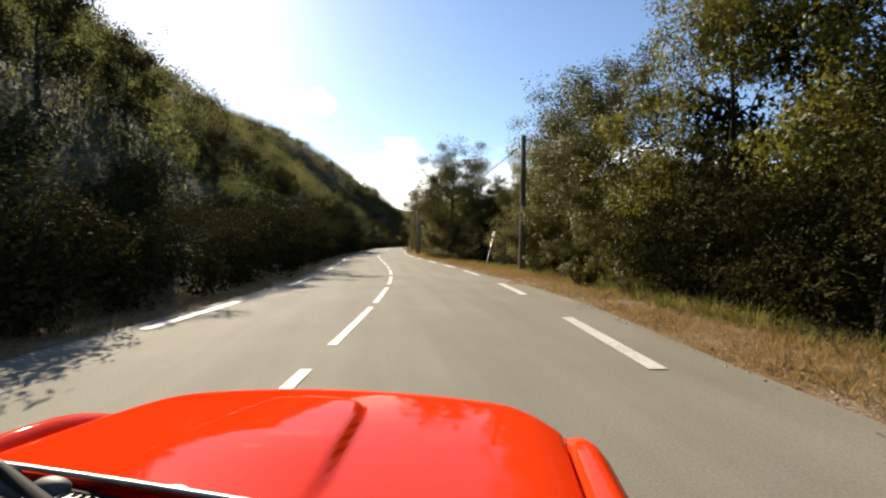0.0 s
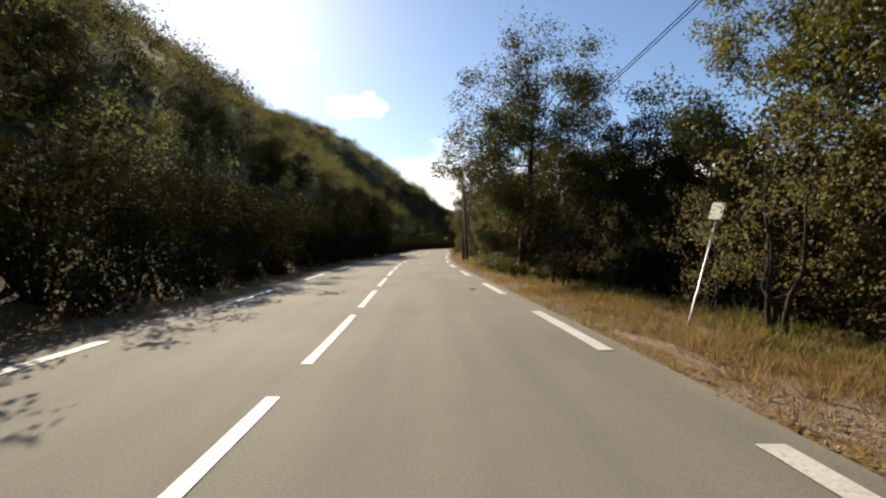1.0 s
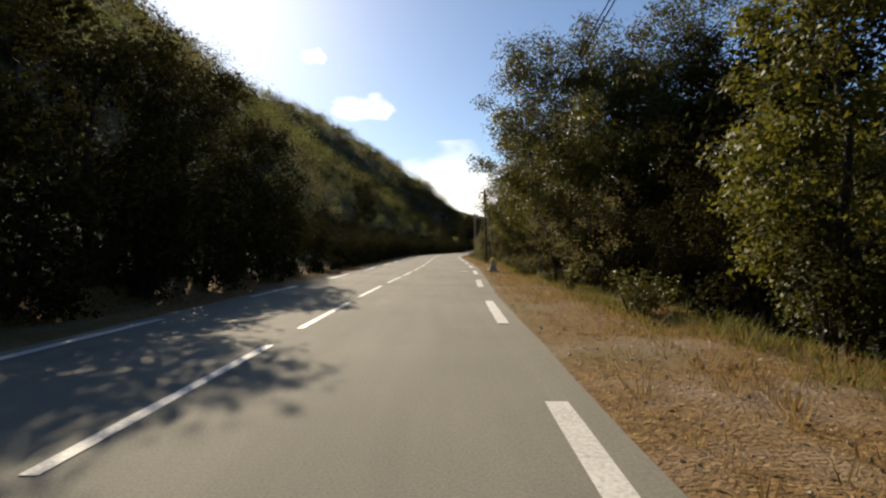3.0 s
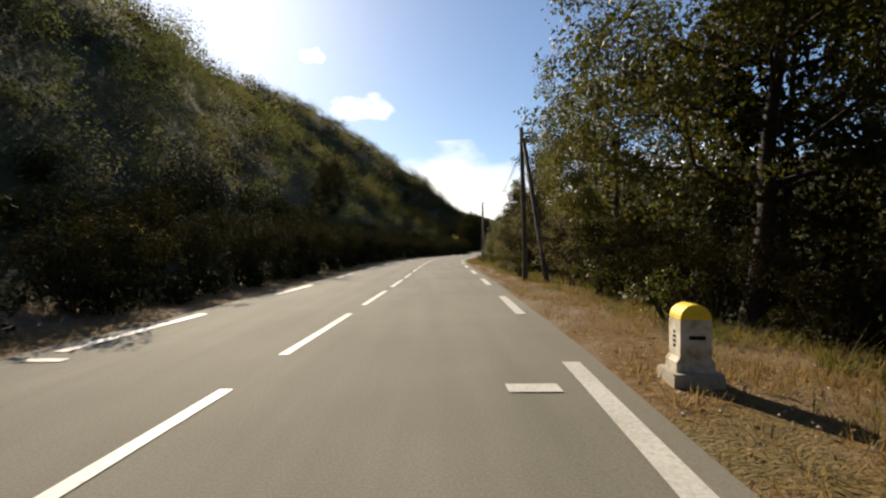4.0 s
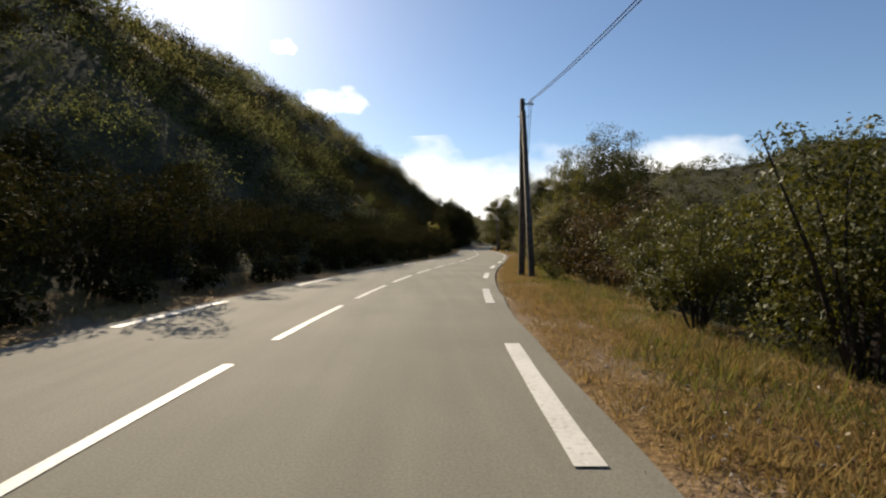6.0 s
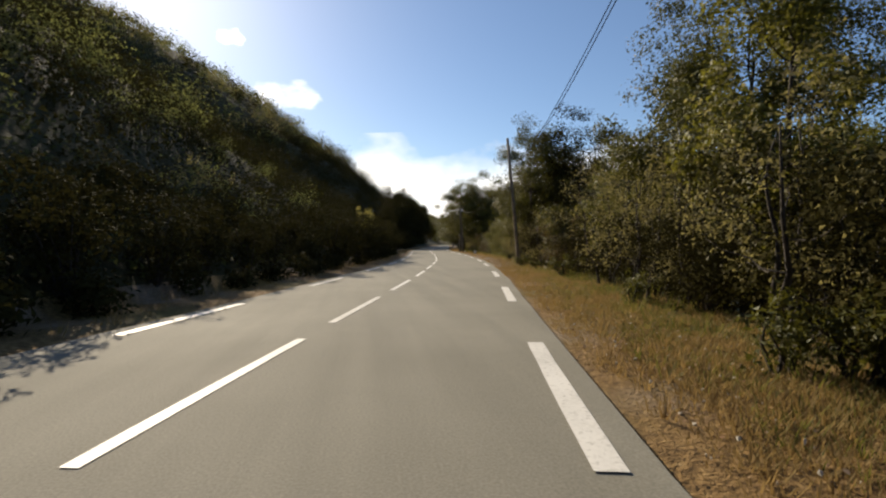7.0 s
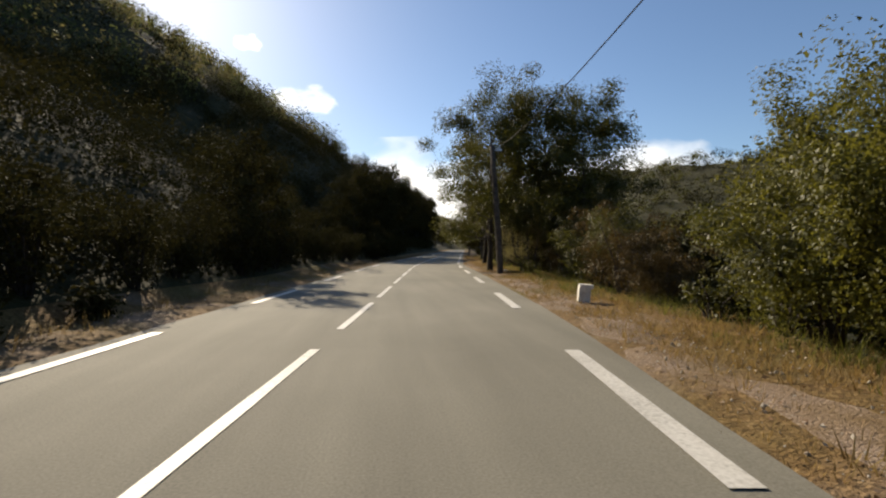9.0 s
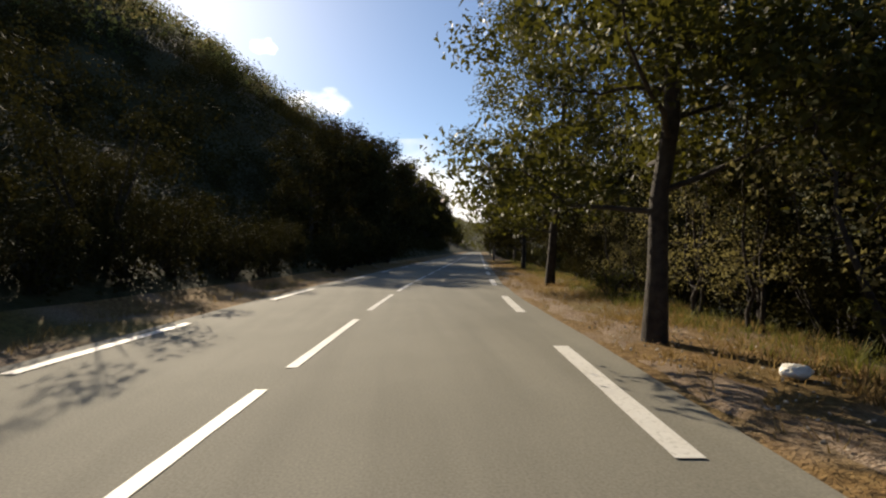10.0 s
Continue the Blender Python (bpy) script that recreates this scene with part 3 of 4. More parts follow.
# Hedge bush with the shade under trees put into its leaf colour.
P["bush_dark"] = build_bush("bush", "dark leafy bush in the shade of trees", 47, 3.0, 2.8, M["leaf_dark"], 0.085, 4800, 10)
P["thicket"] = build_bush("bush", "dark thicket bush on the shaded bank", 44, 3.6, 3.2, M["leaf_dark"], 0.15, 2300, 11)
P["shrub"] = build_bush("bush", "low straggling green shrub in the grass", 45, 0.9, 1.1, M["leaf"], 0.085, 520, 6)
P["yellow"] = build_tree("tree", "small yellow-green tree on the dark bank", 33, 3.7, 0.85, 0.05, M["leaf_yellow"], 0.10, 80, 0.19, 0.35, 1, 11, 4)
P["shrub_yellow"] = build_bush("bush", "low yellowed shrub at the foot of the bank", 48, 0.9, 0.9, M["leaf_yellow"], 0.08, 700, 6)
FIRST = set(P)


def plant(kind, x, y, size=1.0, turn=0.0, group="", high=None, sink=0.0):
    z = height(x - float(mid(y)), y) - sink
    s = size if high is None else high
    m = pose(x, y, z, 0, 0, turn) @ Matrix.Diagonal((size, size, s, 1))
    if kind in FIRST:
        FIRST.discard(kind)
        ob = P[kind]
        ob.matrix_basis = m
    else:
        ob = copy_thing(P[kind], m)
        ob.matrix_basis = m
    if group:
        tagged(ob, group=group)
    return ob


WOOD, HEDGE, BANK = "trees beside the road", "roadside bushes", "bushes on the left bank"
rnd = random.Random(5)
# trees of the right side, stretch by stretch: kind, x, y, size, and its height where that differs
BEND = (
    ("oak_light", 7.6, 4.6, 1.05), ("oak_far", 9.8, 9.5, 1.1), ("oak_light", 7.4, 9.4, 0.9), ("oak_b", 7.4, 13.6, 0.82), ("oak", 8.3, 17.6, 0.80), ("oak_b", 8.8, 22.4, 0.86), ("oak_light", 8.6, 25.4, 0.9), ("young", 7.8, 20.4, 0.9),
    ("oak", 5.0, 34.2, 0.90, 0.84), ("oak_dark", 8.3, 36.6, 0.72), ("oak_b", 9.8, 38.5, 0.74), ("oak_dark", 8.4, 30.4, 0.66), ("oak_dark", 9.6, 32.6, 0.72), ("oak_dark", 7.7, 33.6, 0.6), ("oak_far", 12.2, 33.5, 0.8), ("oak_far", 11.5, 25.5, 0.75), ("oak_b", 7.6, 49.8, 0.62), ("young", 6.2, 53.8, 0.75), ("oak_b", 8.4, 54.6, 0.7), ("young", 6.7, 57.5, 0.85),
)
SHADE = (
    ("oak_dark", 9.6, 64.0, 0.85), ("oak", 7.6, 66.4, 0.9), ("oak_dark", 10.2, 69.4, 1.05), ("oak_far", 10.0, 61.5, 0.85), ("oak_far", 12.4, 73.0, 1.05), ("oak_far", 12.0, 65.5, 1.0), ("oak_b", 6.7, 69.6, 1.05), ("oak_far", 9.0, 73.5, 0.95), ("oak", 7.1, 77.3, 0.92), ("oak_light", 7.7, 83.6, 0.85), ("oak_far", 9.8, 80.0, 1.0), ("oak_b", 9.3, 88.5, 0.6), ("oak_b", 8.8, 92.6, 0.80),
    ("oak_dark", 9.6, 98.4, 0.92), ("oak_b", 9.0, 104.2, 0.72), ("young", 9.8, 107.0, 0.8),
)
STRAIGHT = (
    ("young", 12.9, 134, 0.9), ("oak", 16.3, 139.8, 0.95), ("young", 14.0, 141.0, 0.7), ("oak_far", 20.5, 146.0, 1.15), ("oak_b", 17.0, 146.0, 0.62), ("oak_b", 16.9, 157.2, 0.66), ("oak_b", 15.85, 153.9, 0.86), ("oak_dark", 18.2, 152.4, 0.95), ("oak_b", 18.6, 156, 0.9),
    ("oak", 20.2, 166.0, 0.86), ("oak_far", 22.4, 170.0, 0.8), ("oak", 23.0, 191.3, 1.05), ("oak_b", 22.8, 187.6, 1.0),
)
BEYOND = (
    ("oak_far", 26.2, 196.0, 0.75), ("oak_far", 27.0, 188.0, 0.42), ("oak_far", 25.6, 202.0, 0.85), ("oak_far", 29.0, 209.0, 0.9), ("oak_far", 24.4, 206.0, 0.9), ("oak_far", 23.4, 213.0, 0.85), ("oak_far", 25.8, 222.0, 0.9), ("oak_far", 27.5, 232, 0.85), ("oak_far", 29.8, 244, 0.9), ("oak_far", 32, 256, 0.9), ("oak_far", 34.5, 268, 0.9), ("oak_far", 38, 284, 0.9),
)
for kind, x, y, s, *high in BEND + SHADE + STRAIGHT + BEYOND:
    plant(kind, x, y, s, rnd.uniform(0, 360), WOOD, high[0] if high else None)
plant("open", 6.75, 44.0, 1.2, 0, WOOD, high=1.08)
plant("oak_b", 19.12, 191.3, 1.12, 160, WOOD, high=1.02)
plant("oak_b", 20.9, 200.8, 1.2, 200, WOOD, high=1.1)
# hedge of bushes along the right verge
back = []
y = 1.0
while y < 290:
    s = rnd.uniform(0.6, 1.15)
    if 66 < y < 84:
        s *= 0.85
    if 100 < y < 108:
        s *= 1.3
    if 178 < y < 200:
        s *= 1.1
    u = float(foot(y)) + 1.2 * s + rnd.uniform(-0.1, 0.6) + (0.9 if 21 < y < 30 else 0.7 if 186 < y < 200 else 0)
    kind = rnd.choice(("bush", "bush", "bush_russet", "bush_russet") if 40 < y < 66 else ("bush", "bush_pale", "bush_pale", "bush_russet") if 92 < y < 114 else ("bush", "bush", "bush_dark", "bush_russet"))
    # Stretches under trees get bushes whose colour already holds the shade.
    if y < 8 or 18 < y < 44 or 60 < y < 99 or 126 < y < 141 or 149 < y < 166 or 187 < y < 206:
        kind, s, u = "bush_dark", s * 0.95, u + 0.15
    if 166 < y < 177:
        kind, s = rnd.choice(("bush_pale", "bush")), s * 1.05
    if y < 212:
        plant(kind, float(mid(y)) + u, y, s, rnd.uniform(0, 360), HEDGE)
    else:
        back.append((u + 0.3, y, rnd.uniform(0.9, 1.4)))
    tall = 0.6 if 158 < y < 186 else 1.0
    back.append((u + rnd.uniform(1.6, 2.6), y, rnd.uniform(1.0, 1.6) * tall))
    back.append((u + rnd.uniform(3.0, 5.0), y + rnd.uniform(-1, 1), rnd.uniform(1.4, 2.2) * tall))
    y += rnd.uniform(1.7, 2.6) if y < 200 else rnd.uniform(3, 4.5)
for i, (y0, y1) in enumerate(((19, 30), (62, 73), (84, 99), (127, 142), (149, 162), (187, 200))):
    for j in range(5):
        y = y0 + (y1 - y0) * (j + rnd.random()) / 5
        plant("twiggy", float(mid(y)) + float(foot(y)) + rnd.uniform(0.3, 1.1), y, rnd.uniform(0.6, 1.05), rnd.uniform(0, 360), "thin shrubs in the shade")
for x, y, s in ((19.0, 171.6, 0.60), (20.3, 174.0, 0.70), (19.6, 169.4, 0.72), (14.0, 134.6, 0.62)):
    plant("leafy", x, y, s, 50 * y, WOOD)
for i in range(48):
    y = rnd.uniform(3, 205)
    if 17 < y < 31:
        y += 14
    plant("shrub", float(mid(y)) + float(foot(y)) + rnd.uniform(-0.1, 0.5), y, rnd.uniform(0.5, 1.0), rnd.uniform(0, 360), "low shrubs in the verge")
# bank of the left side
bank = []
y = -12.0
while y < 300:
    # the bank's growth is low beside the sunny stretches
    grown = float(np.interp(y, (13, 19, 34, 42, 70, 78, 112, 118, 124, 128, 146, 150, 158, 172, 180, 206, 218), (0.6, 0.84, 0.84, 0.95, 0.95, 0.6, 0.6, 0.75, 0.75, 0.58, 0.58, 0.78, 0.82, 0.78, 0.58, 0.58, 0.9)))
    low = 1 - grown
    u = -5.0 + rnd.uniform(-0.4, 0.2) + 0.8 * low + (0.4 if y < 72 else 0) - (0.5 if 179 < y < 206 else 0)
    if y < 225:
        plant("thicket", float(mid(y)) + u, y, rnd.uniform(0.8, 1.15) * grown, rnd.uniform(0, 360), BANK)
    else:
        bank.append((u - 0.6, y, rnd.uniform(1.3, 1.7)))
    if y < 178:
        bank.append((-4.1 + rnd.uniform(-0.15, 0.2), y + rnd.uniform(-0.5, 0.5), rnd.uniform(0.45, 0.8) * (1 if y < 72 else 0.8)))
    for i in range(3):
        bank.append((u - rnd.uniform(1.2, 4.2), y + rnd.uniform(-1, 1), rnd.uniform(1.0, 1.7) * (0.2 + 0.8 * grown)))
    y += rnd.uniform(2.5, 3.4) * (1 - 0.8 * low) if y < 220 else rnd.uniform(3, 4.5)
for i in range(16):
    y = -8 + i * 8.5 + rnd.uniform(-3, 3)
    if not 70 < y < 112:
        plant("oak_far", float(mid(y)) - rnd.uniform(9.0, 13.5), y, rnd.uniform(0.42, 0.58), rnd.uniform(0, 360), "trees on the left bank")
for i in range(14):
    y = 228 + i * 6.5 + rnd.uniform(-2, 2)
    plant("oak_far", float(mid(y)) - rnd.uniform(7.5, 10.0), y, rnd.uniform(1.05, 1.3) + 0.02 * i, rnd.uniform(0, 360), "trees on the left bank")
for i in range(12):
    y = 318 + i * 10.5 + rnd.uniform(-3, 3)
    plant("oak_far", float(mid(y)) + (rnd.uniform(7, 9) if i % 2 else -rnd.uniform(7.5, 10)), y, rnd.uniform(0.95, 1.3), rnd.uniform(0, 360), WOOD)
plant("yellow", 6.45, 161.4, 0.85, 40, "trees on the left bank", sink=0.35)
for y, s in ((42.6, 0.75), (45.2, 0.8), (47.4, 0.7)):
    plant("thicket", float(mid(y)) - 4.9, y, s, 33 * y, BANK)
for x, y, s in ((6.8, 40.6, 1.0), (7.9, 43.0, 1.1), (6.3, 46.5, 0.95), (8.6, 40.0, 1.15)):
    plant("bush_russet", x, y, s, 40 * y, HEDGE)
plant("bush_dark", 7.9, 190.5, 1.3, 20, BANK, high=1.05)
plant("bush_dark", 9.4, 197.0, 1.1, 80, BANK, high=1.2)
for y, u, s in ((50.5, -5.4, 0.56), (58.5, -5.5, 0.60), (62.0, -5.2, 0.64), (66.0, -5.6, 0.66), (70.5, -5.3, 0.60), (186.0, -5.5, 0.56), (213.0, -7.2, 0.80), (216.5, -6.9, 0.92), (220.5, -7.4, 1.0), (224.0, -6.8, 0.95), (227.0, -8.5, 1.1)):
    plant("oak_far", float(mid(y)) + u, y, s, 70 * y, "trees on the left bank")
plant("shrub_yellow", -4.1, 82.2, 1.1, 10, BANK)


# ---------------------------------------------------------------- woods on the slopes, too many to count
def woods(name, label, seed, spots, leaf, cards, size):
    """A far wood: lumpy crowns of leaves over the slope. spots: rows of x, y, z, radius."""
    rng = np.random.default_rng(seed)
    spots = np.asarray(spots)
    n = len(spots)
    lobes = 5
    lobe = np.repeat(spots, lobes, 0)
    way = unit(rng.normal(0, 1, (n * lobes, 3)))
    lobe[:, :3] += way * (lobe[:, 3] * 0.5)[:, None] * (1, 1, 0.7) + np.stack([0 * lobe[:, 3], 0 * lobe[:, 3], lobe[:, 3] * 0.55], 1)
    lobe[:, 3] *= rng.uniform(0.4, 0.65, n * lobes)
    each = np.repeat(lobe, max(1, cards // lobes), 0)
    way = unit(rng.normal(0, 1, (len(each), 3)) + (0, 0, 0.3))
    where = each[:, :3] + way * (each[:, 3] * rng.uniform(0.6, 1.15, len(each)))[:, None]
    scale = size * (0.6 + 0.28 * each[:, 3])
    co = leaflets(rng, where, way, 1.0)
    twice, scale = np.repeat(where, 2, 0), np.repeat(scale, 2)
    co = twice[:, None] + (co - twice[:, None]) * scale[:, None, None]
    ob = new(name, quads_mesh(name, co, leaf, 3))
    return tagged(ob, label, "wood", kind="stuff")


def scatter(seed, count, u0, u1, y0, y1, r0, r1, power=1.0):
    rng = np.random.default_rng(seed)
    rows = []
    for i in range(count):
        u = u0 + (u1 - u0) * rng.random() ** power
        y = rng.uniform(y0, y1)
        rows.append((u + float(mid(y)), y, height(u, y), rng.uniform(r0, r1)))
    return rows


def at_offsets(rows):
    return [(u + float(mid(y)), y, height(u, y), r) for u, y, r in rows]


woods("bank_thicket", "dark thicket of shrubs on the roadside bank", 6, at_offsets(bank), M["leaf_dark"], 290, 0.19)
# The darkened leaf colour stands in for shade in the hedge's gaps.
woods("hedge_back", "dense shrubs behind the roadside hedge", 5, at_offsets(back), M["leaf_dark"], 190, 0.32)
woods("foot_shrubs", "olive-green shrubs on the hillside above the bend", 66, scatter(67, 190, -8.5, -32, -14, 52, 0.9, 2.2), M["leaf_hill"], 170, 0.2)
rng = np.random.default_rng(68)
n = 46000
y = np.where(rng.random(n) < 0.6, rng.uniform(-16, 235, n), rng.uniform(135, 240, n))
u = -4.9 - 26 * rng.beta(1.0, 1.7, n)
low = np.array([(a + float(mid(b)), b, height(a, b)) for a, b in zip(u, y)]) + (0, 0, 0.06) + np.abs(rng.normal(0, 1, (n, 3))) * (0.0, 0.0, 0.16)
# Past about y 146 the undergrowth's colour is darkened in place of shade.
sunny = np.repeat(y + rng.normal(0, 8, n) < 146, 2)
leafy = leaflets(rng, low, np.tile((0.5, -0.5, 0.5), (n, 1)), 0.2)
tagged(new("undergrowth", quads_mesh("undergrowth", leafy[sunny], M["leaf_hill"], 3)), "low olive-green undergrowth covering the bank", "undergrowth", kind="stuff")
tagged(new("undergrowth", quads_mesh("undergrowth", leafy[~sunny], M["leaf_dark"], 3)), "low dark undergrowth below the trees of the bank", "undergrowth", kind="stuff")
# olive and straw-coloured leaves in the sun; farther along darker leaves painted as shade
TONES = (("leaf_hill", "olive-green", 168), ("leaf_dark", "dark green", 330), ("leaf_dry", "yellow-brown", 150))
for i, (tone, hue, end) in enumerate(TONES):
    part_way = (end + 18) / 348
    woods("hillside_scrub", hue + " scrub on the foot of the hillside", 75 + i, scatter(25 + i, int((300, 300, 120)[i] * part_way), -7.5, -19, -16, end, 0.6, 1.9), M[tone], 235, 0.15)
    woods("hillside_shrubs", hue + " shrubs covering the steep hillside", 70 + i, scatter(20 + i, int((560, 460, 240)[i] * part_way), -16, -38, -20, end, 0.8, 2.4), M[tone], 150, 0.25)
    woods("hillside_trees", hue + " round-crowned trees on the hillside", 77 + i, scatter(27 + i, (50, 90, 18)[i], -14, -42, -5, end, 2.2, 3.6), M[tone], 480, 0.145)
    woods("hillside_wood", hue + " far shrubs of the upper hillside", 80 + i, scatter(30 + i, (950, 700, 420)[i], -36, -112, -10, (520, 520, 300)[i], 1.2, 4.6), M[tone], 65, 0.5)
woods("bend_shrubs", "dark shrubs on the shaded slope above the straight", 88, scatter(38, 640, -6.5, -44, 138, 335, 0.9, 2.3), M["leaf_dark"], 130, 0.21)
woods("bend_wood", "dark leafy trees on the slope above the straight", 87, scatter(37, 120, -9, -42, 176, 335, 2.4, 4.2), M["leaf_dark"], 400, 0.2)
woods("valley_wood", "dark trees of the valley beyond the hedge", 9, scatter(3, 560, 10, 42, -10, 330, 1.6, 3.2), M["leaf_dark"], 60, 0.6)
woods("far_end_wood", "distant wood on the hill closing the valley", 12, scatter(5, 900, -90, 90, 438, 760, 2.5, 5.0), M["leaf"], 36, 0.9)
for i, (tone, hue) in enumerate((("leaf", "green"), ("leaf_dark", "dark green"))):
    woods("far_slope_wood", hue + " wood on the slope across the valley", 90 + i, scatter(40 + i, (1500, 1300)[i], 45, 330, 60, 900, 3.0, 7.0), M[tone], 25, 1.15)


# ---------------------------------------------------------------- grass and litter of the verges
def verge_grass(name, label, seed, tufts, u0, u1, mat, tall, bare=-0.1, y0=-4, y1=232, hedge=False):
    """Grass in uneven mats with bare ground between them; with hedge, u0 and u1 count from the hedge's foot."""
    rng = np.random.default_rng(seed)
    blades = 11
    y = y0 + (y1 - y0) * rng.random(tufts) ** 1.1
    u = u0 + (u1 - u0) * rng.beta(1.6, 1.1, tufts) + (foot(y) if hedge else 0.0)
    mat_here = np.array([noise.noise(Vector((a / 0.9, b / 1.6, seed))) + 0.5 * noise.noise(Vector((a / 0.25, b / 0.4, seed + 7))) for a, b in zip(u, y)])
    keep = mat_here + rng.normal(0, 0.12, tufts) > bare
    y, u = np.repeat(y[keep], blades), np.repeat(u[keep], blades)
    size = np.repeat(np.minimum(rng.gamma(4.0, 1 / 4.0, keep.sum()), 1.7), blades)
    n = len(y)
    ang, off = rng.uniform(0, 6.28, n), np.abs(rng.normal(0, 0.11, n))
    x = mid(y) + u + np.where(u > 0, widen(y), 0.0) * np.clip((6.0 - u) / 2.5, 0, 1) + np.cos(ang) * off
    y = y + np.sin(ang) * off
    base = np.stack([x, y, np.full(n, -0.03)], 1)
    h = tall * size * rng.uniform(0.5, 1.2, n)
    flop = h * rng.uniform(0.3, 1.1, n)
    lean = np.stack([np.cos(ang) * flop, np.sin(ang) * flop, h], 1)
    side = np.stack([-np.sin(ang), np.cos(ang), 0 * ang], 1) * (0.0024 + 0.0026 * size)[:, None]
    co = np.stack([base - side, base + side, base + lean], 1)
    ob = new(name, quads_mesh(name, co, mat, 3))
    return tagged(ob, label, "grass", kind="stuff")


verge_grass("verge_grass", "dry straw-coloured grass on the road verge", 61, 40000, 3.2, 6.2, M["straw"], 0.085)
verge_grass("verge_grass", "close mat of golden-brown dry grass on the verge", 65, 22000, 3.1, 5.2, M["straw"], 0.05, -0.45, 106, 150)
verge_grass("verge_grass", "tall golden tufts of dry grass at the asphalt's edge", 66, 3600, 3.6, 5.1, M["straw"], 0.13, 0.14, 15, 33)
verge_grass("green_grass", "low green grass and herbs at the hedge's foot", 64, 15000, -0.5, 1.3, M["green_grass"], 0.11, -0.1, hedge=True)
verge_grass("green_grass", "green and straw-coloured grass mixed on the verge", 69, 6000, 3.6, 5.2, M["green_grass"], 0.07, 0.0, 106, 150)
for first, last, tufts in ((-4, 146, 3900), (162, 232, 1300)):
    verge_grass("green_grass", "tall green grass along the hedge", 67, tufts, -0.45, 0.7, M["green_grass"], 0.24, 0.14, first, last, True)
verge_grass("bank_grass", "dry grass along the foot of the bank", 62, 4500, -3.05, -5.0, M["straw"], 0.13)
rng = np.random.default_rng(63)
n = 24000
y = -4 + 230 * rng.random(n) ** 1.1
u = np.where(rng.random(n) < 0.85, 3.05 + 2.9 * rng.beta(1.3, 1.2, n), -3.1 - 1.6 * rng.random(n))
flat = np.stack([mid(y) + u + np.where(u > 0, widen(y) + 0.12, 0.0), y, rng.uniform(-0.02, 0.03, n)], 1)
co = leaf_cards(rng, flat, np.tile((0, 0, 1.6), (n, 1)), 0.034)
tagged(new("leaf_litter", quads_mesh("leaf_litter", co, M["litter"])), "fallen brown leaves and pale chips on the verge", "leaf litter", kind="stuff")
n = 9000
y = np.where(rng.random(n) < 0.5, -4 + 220 * rng.random(n), np.where(rng.random(n) < 0.5, rng.uniform(147, 162, n), rng.uniform(146, 208, n)))
c = np.stack([mid(y) + 3.25 + widen(y) + 1.9 * rng.beta(1.2, 1.6, n), y, rng.uniform(-0.03, 0.02, n)], 1)
r = (0.008 + 0.020 * rng.random(n) ** 2)[:, None]
ax = [unit(rng.normal(0, 1, (n, 3))) for i in range(2)]
ax.append(unit(np.cross(ax[0], ax[1])))
tris = []
for a in (1, -1):
    for b in (1, -1):
        for d in (1, -1):
            tris.append(np.stack([c + ax[0] * r * a, c + ax[1] * r * b * 0.8, c + ax[2] * r * d * 0.7], 1))
tagged(new("gravel", quads_mesh("gravel", np.concatenate(tris), M["concrete"], 3)), "loose pale gravel at the asphalt's edge", "gravel", kind="stuff")

# ---------------------------------------------------------------- poles and wires


def bm_tube(points, radii, sides=10):
    v, f = [], []
    tube(v, f, points, radii, sides)
    bm = bmesh.new()
    vs = [bm.verts.new(p) for p in v]
    for q in f:
        bm.faces.new([vs[i] for i in q])
    for face in bm.faces:
        face.smooth = len(face.verts) == 4
    return bm


def box(bm, size, at, turn=None):
    got = bmesh.ops.create_cube(bm, size=1.0)["verts"]
    m = Matrix.Translation(at) @ (turn or Matrix()) @ Matrix.Diagonal((*size, 1))
    bmesh.ops.transform(bm, matrix=m, verts=got)
    return got


def telephone_pole(x, y, tall, top=(0, 0), brace=None, label="weathered wooden telephone pole on the verge", r=0.125, arm=0.28, drop=0.0, wood="pole"):
    """A tapered pole with bracket and insulators; brace: foot of a second, leaning pole."""
    root = new("telephone_pole")
    root.location = (x, y, height(x - float(mid(y)), y))
    pts = [(top[0] * q + 0.02 * math.sin(q * 5), top[1] * q, -0.3 + (tall + 0.3) * q) for q in (0, 0.25, 0.5, 0.75, 1.0)]
    part("shaft", bm_tube(pts, [r, r * 0.95, r * 0.88, r * 0.8, r * 0.72]), M[wood], root)
    if brace:
        part("brace", bm_tube([(brace[0], brace[1], -0.3), (top[0] * 0.9 + brace[0] * 0.05, top[1] * 0.9 + brace[1] * 0.05, tall * 0.93)], [r * 0.95, r * 0.7]), M["pole"], root)
        part("bolt", bm_tube([(top[0] * 0.9 - 0.16, top[1] * 0.9, tall * 0.9), (top[0] * 0.9 + 0.2, top[1] * 0.9, tall * 0.9)], [0.02, 0.02], 6), M["steel"], root, "rusty steel clamp")
    bm = bmesh.new()
    wires = tall - drop
    box(bm, (arm + 0.18, 0.05, 0.06), (top[0] + arm / 2 + 0.03, top[1], wires - 0.18))
    bracket = part("bracket", bm, M["steel"], root, "galvanised steel bracket")
    for side in (-1, 1):
        x0 = top[0] + arm + side * 0.04
        part("insulator", bm_tube([(x0, top[1], wires - h) for h in (0.16, 0.10, 0.09, 0.02)], [0.022, 0.034, 0.022, 0.018], 8), M["white"], bracket, "white porcelain insulator")
    tagged(root, label, "telephone pole", "telephone poles along the road")
    return [Vector((x + top[0] + arm + side * 0.04, y + top[1], root.location.z + wires - 0.05)) for side in (-1, 1)]


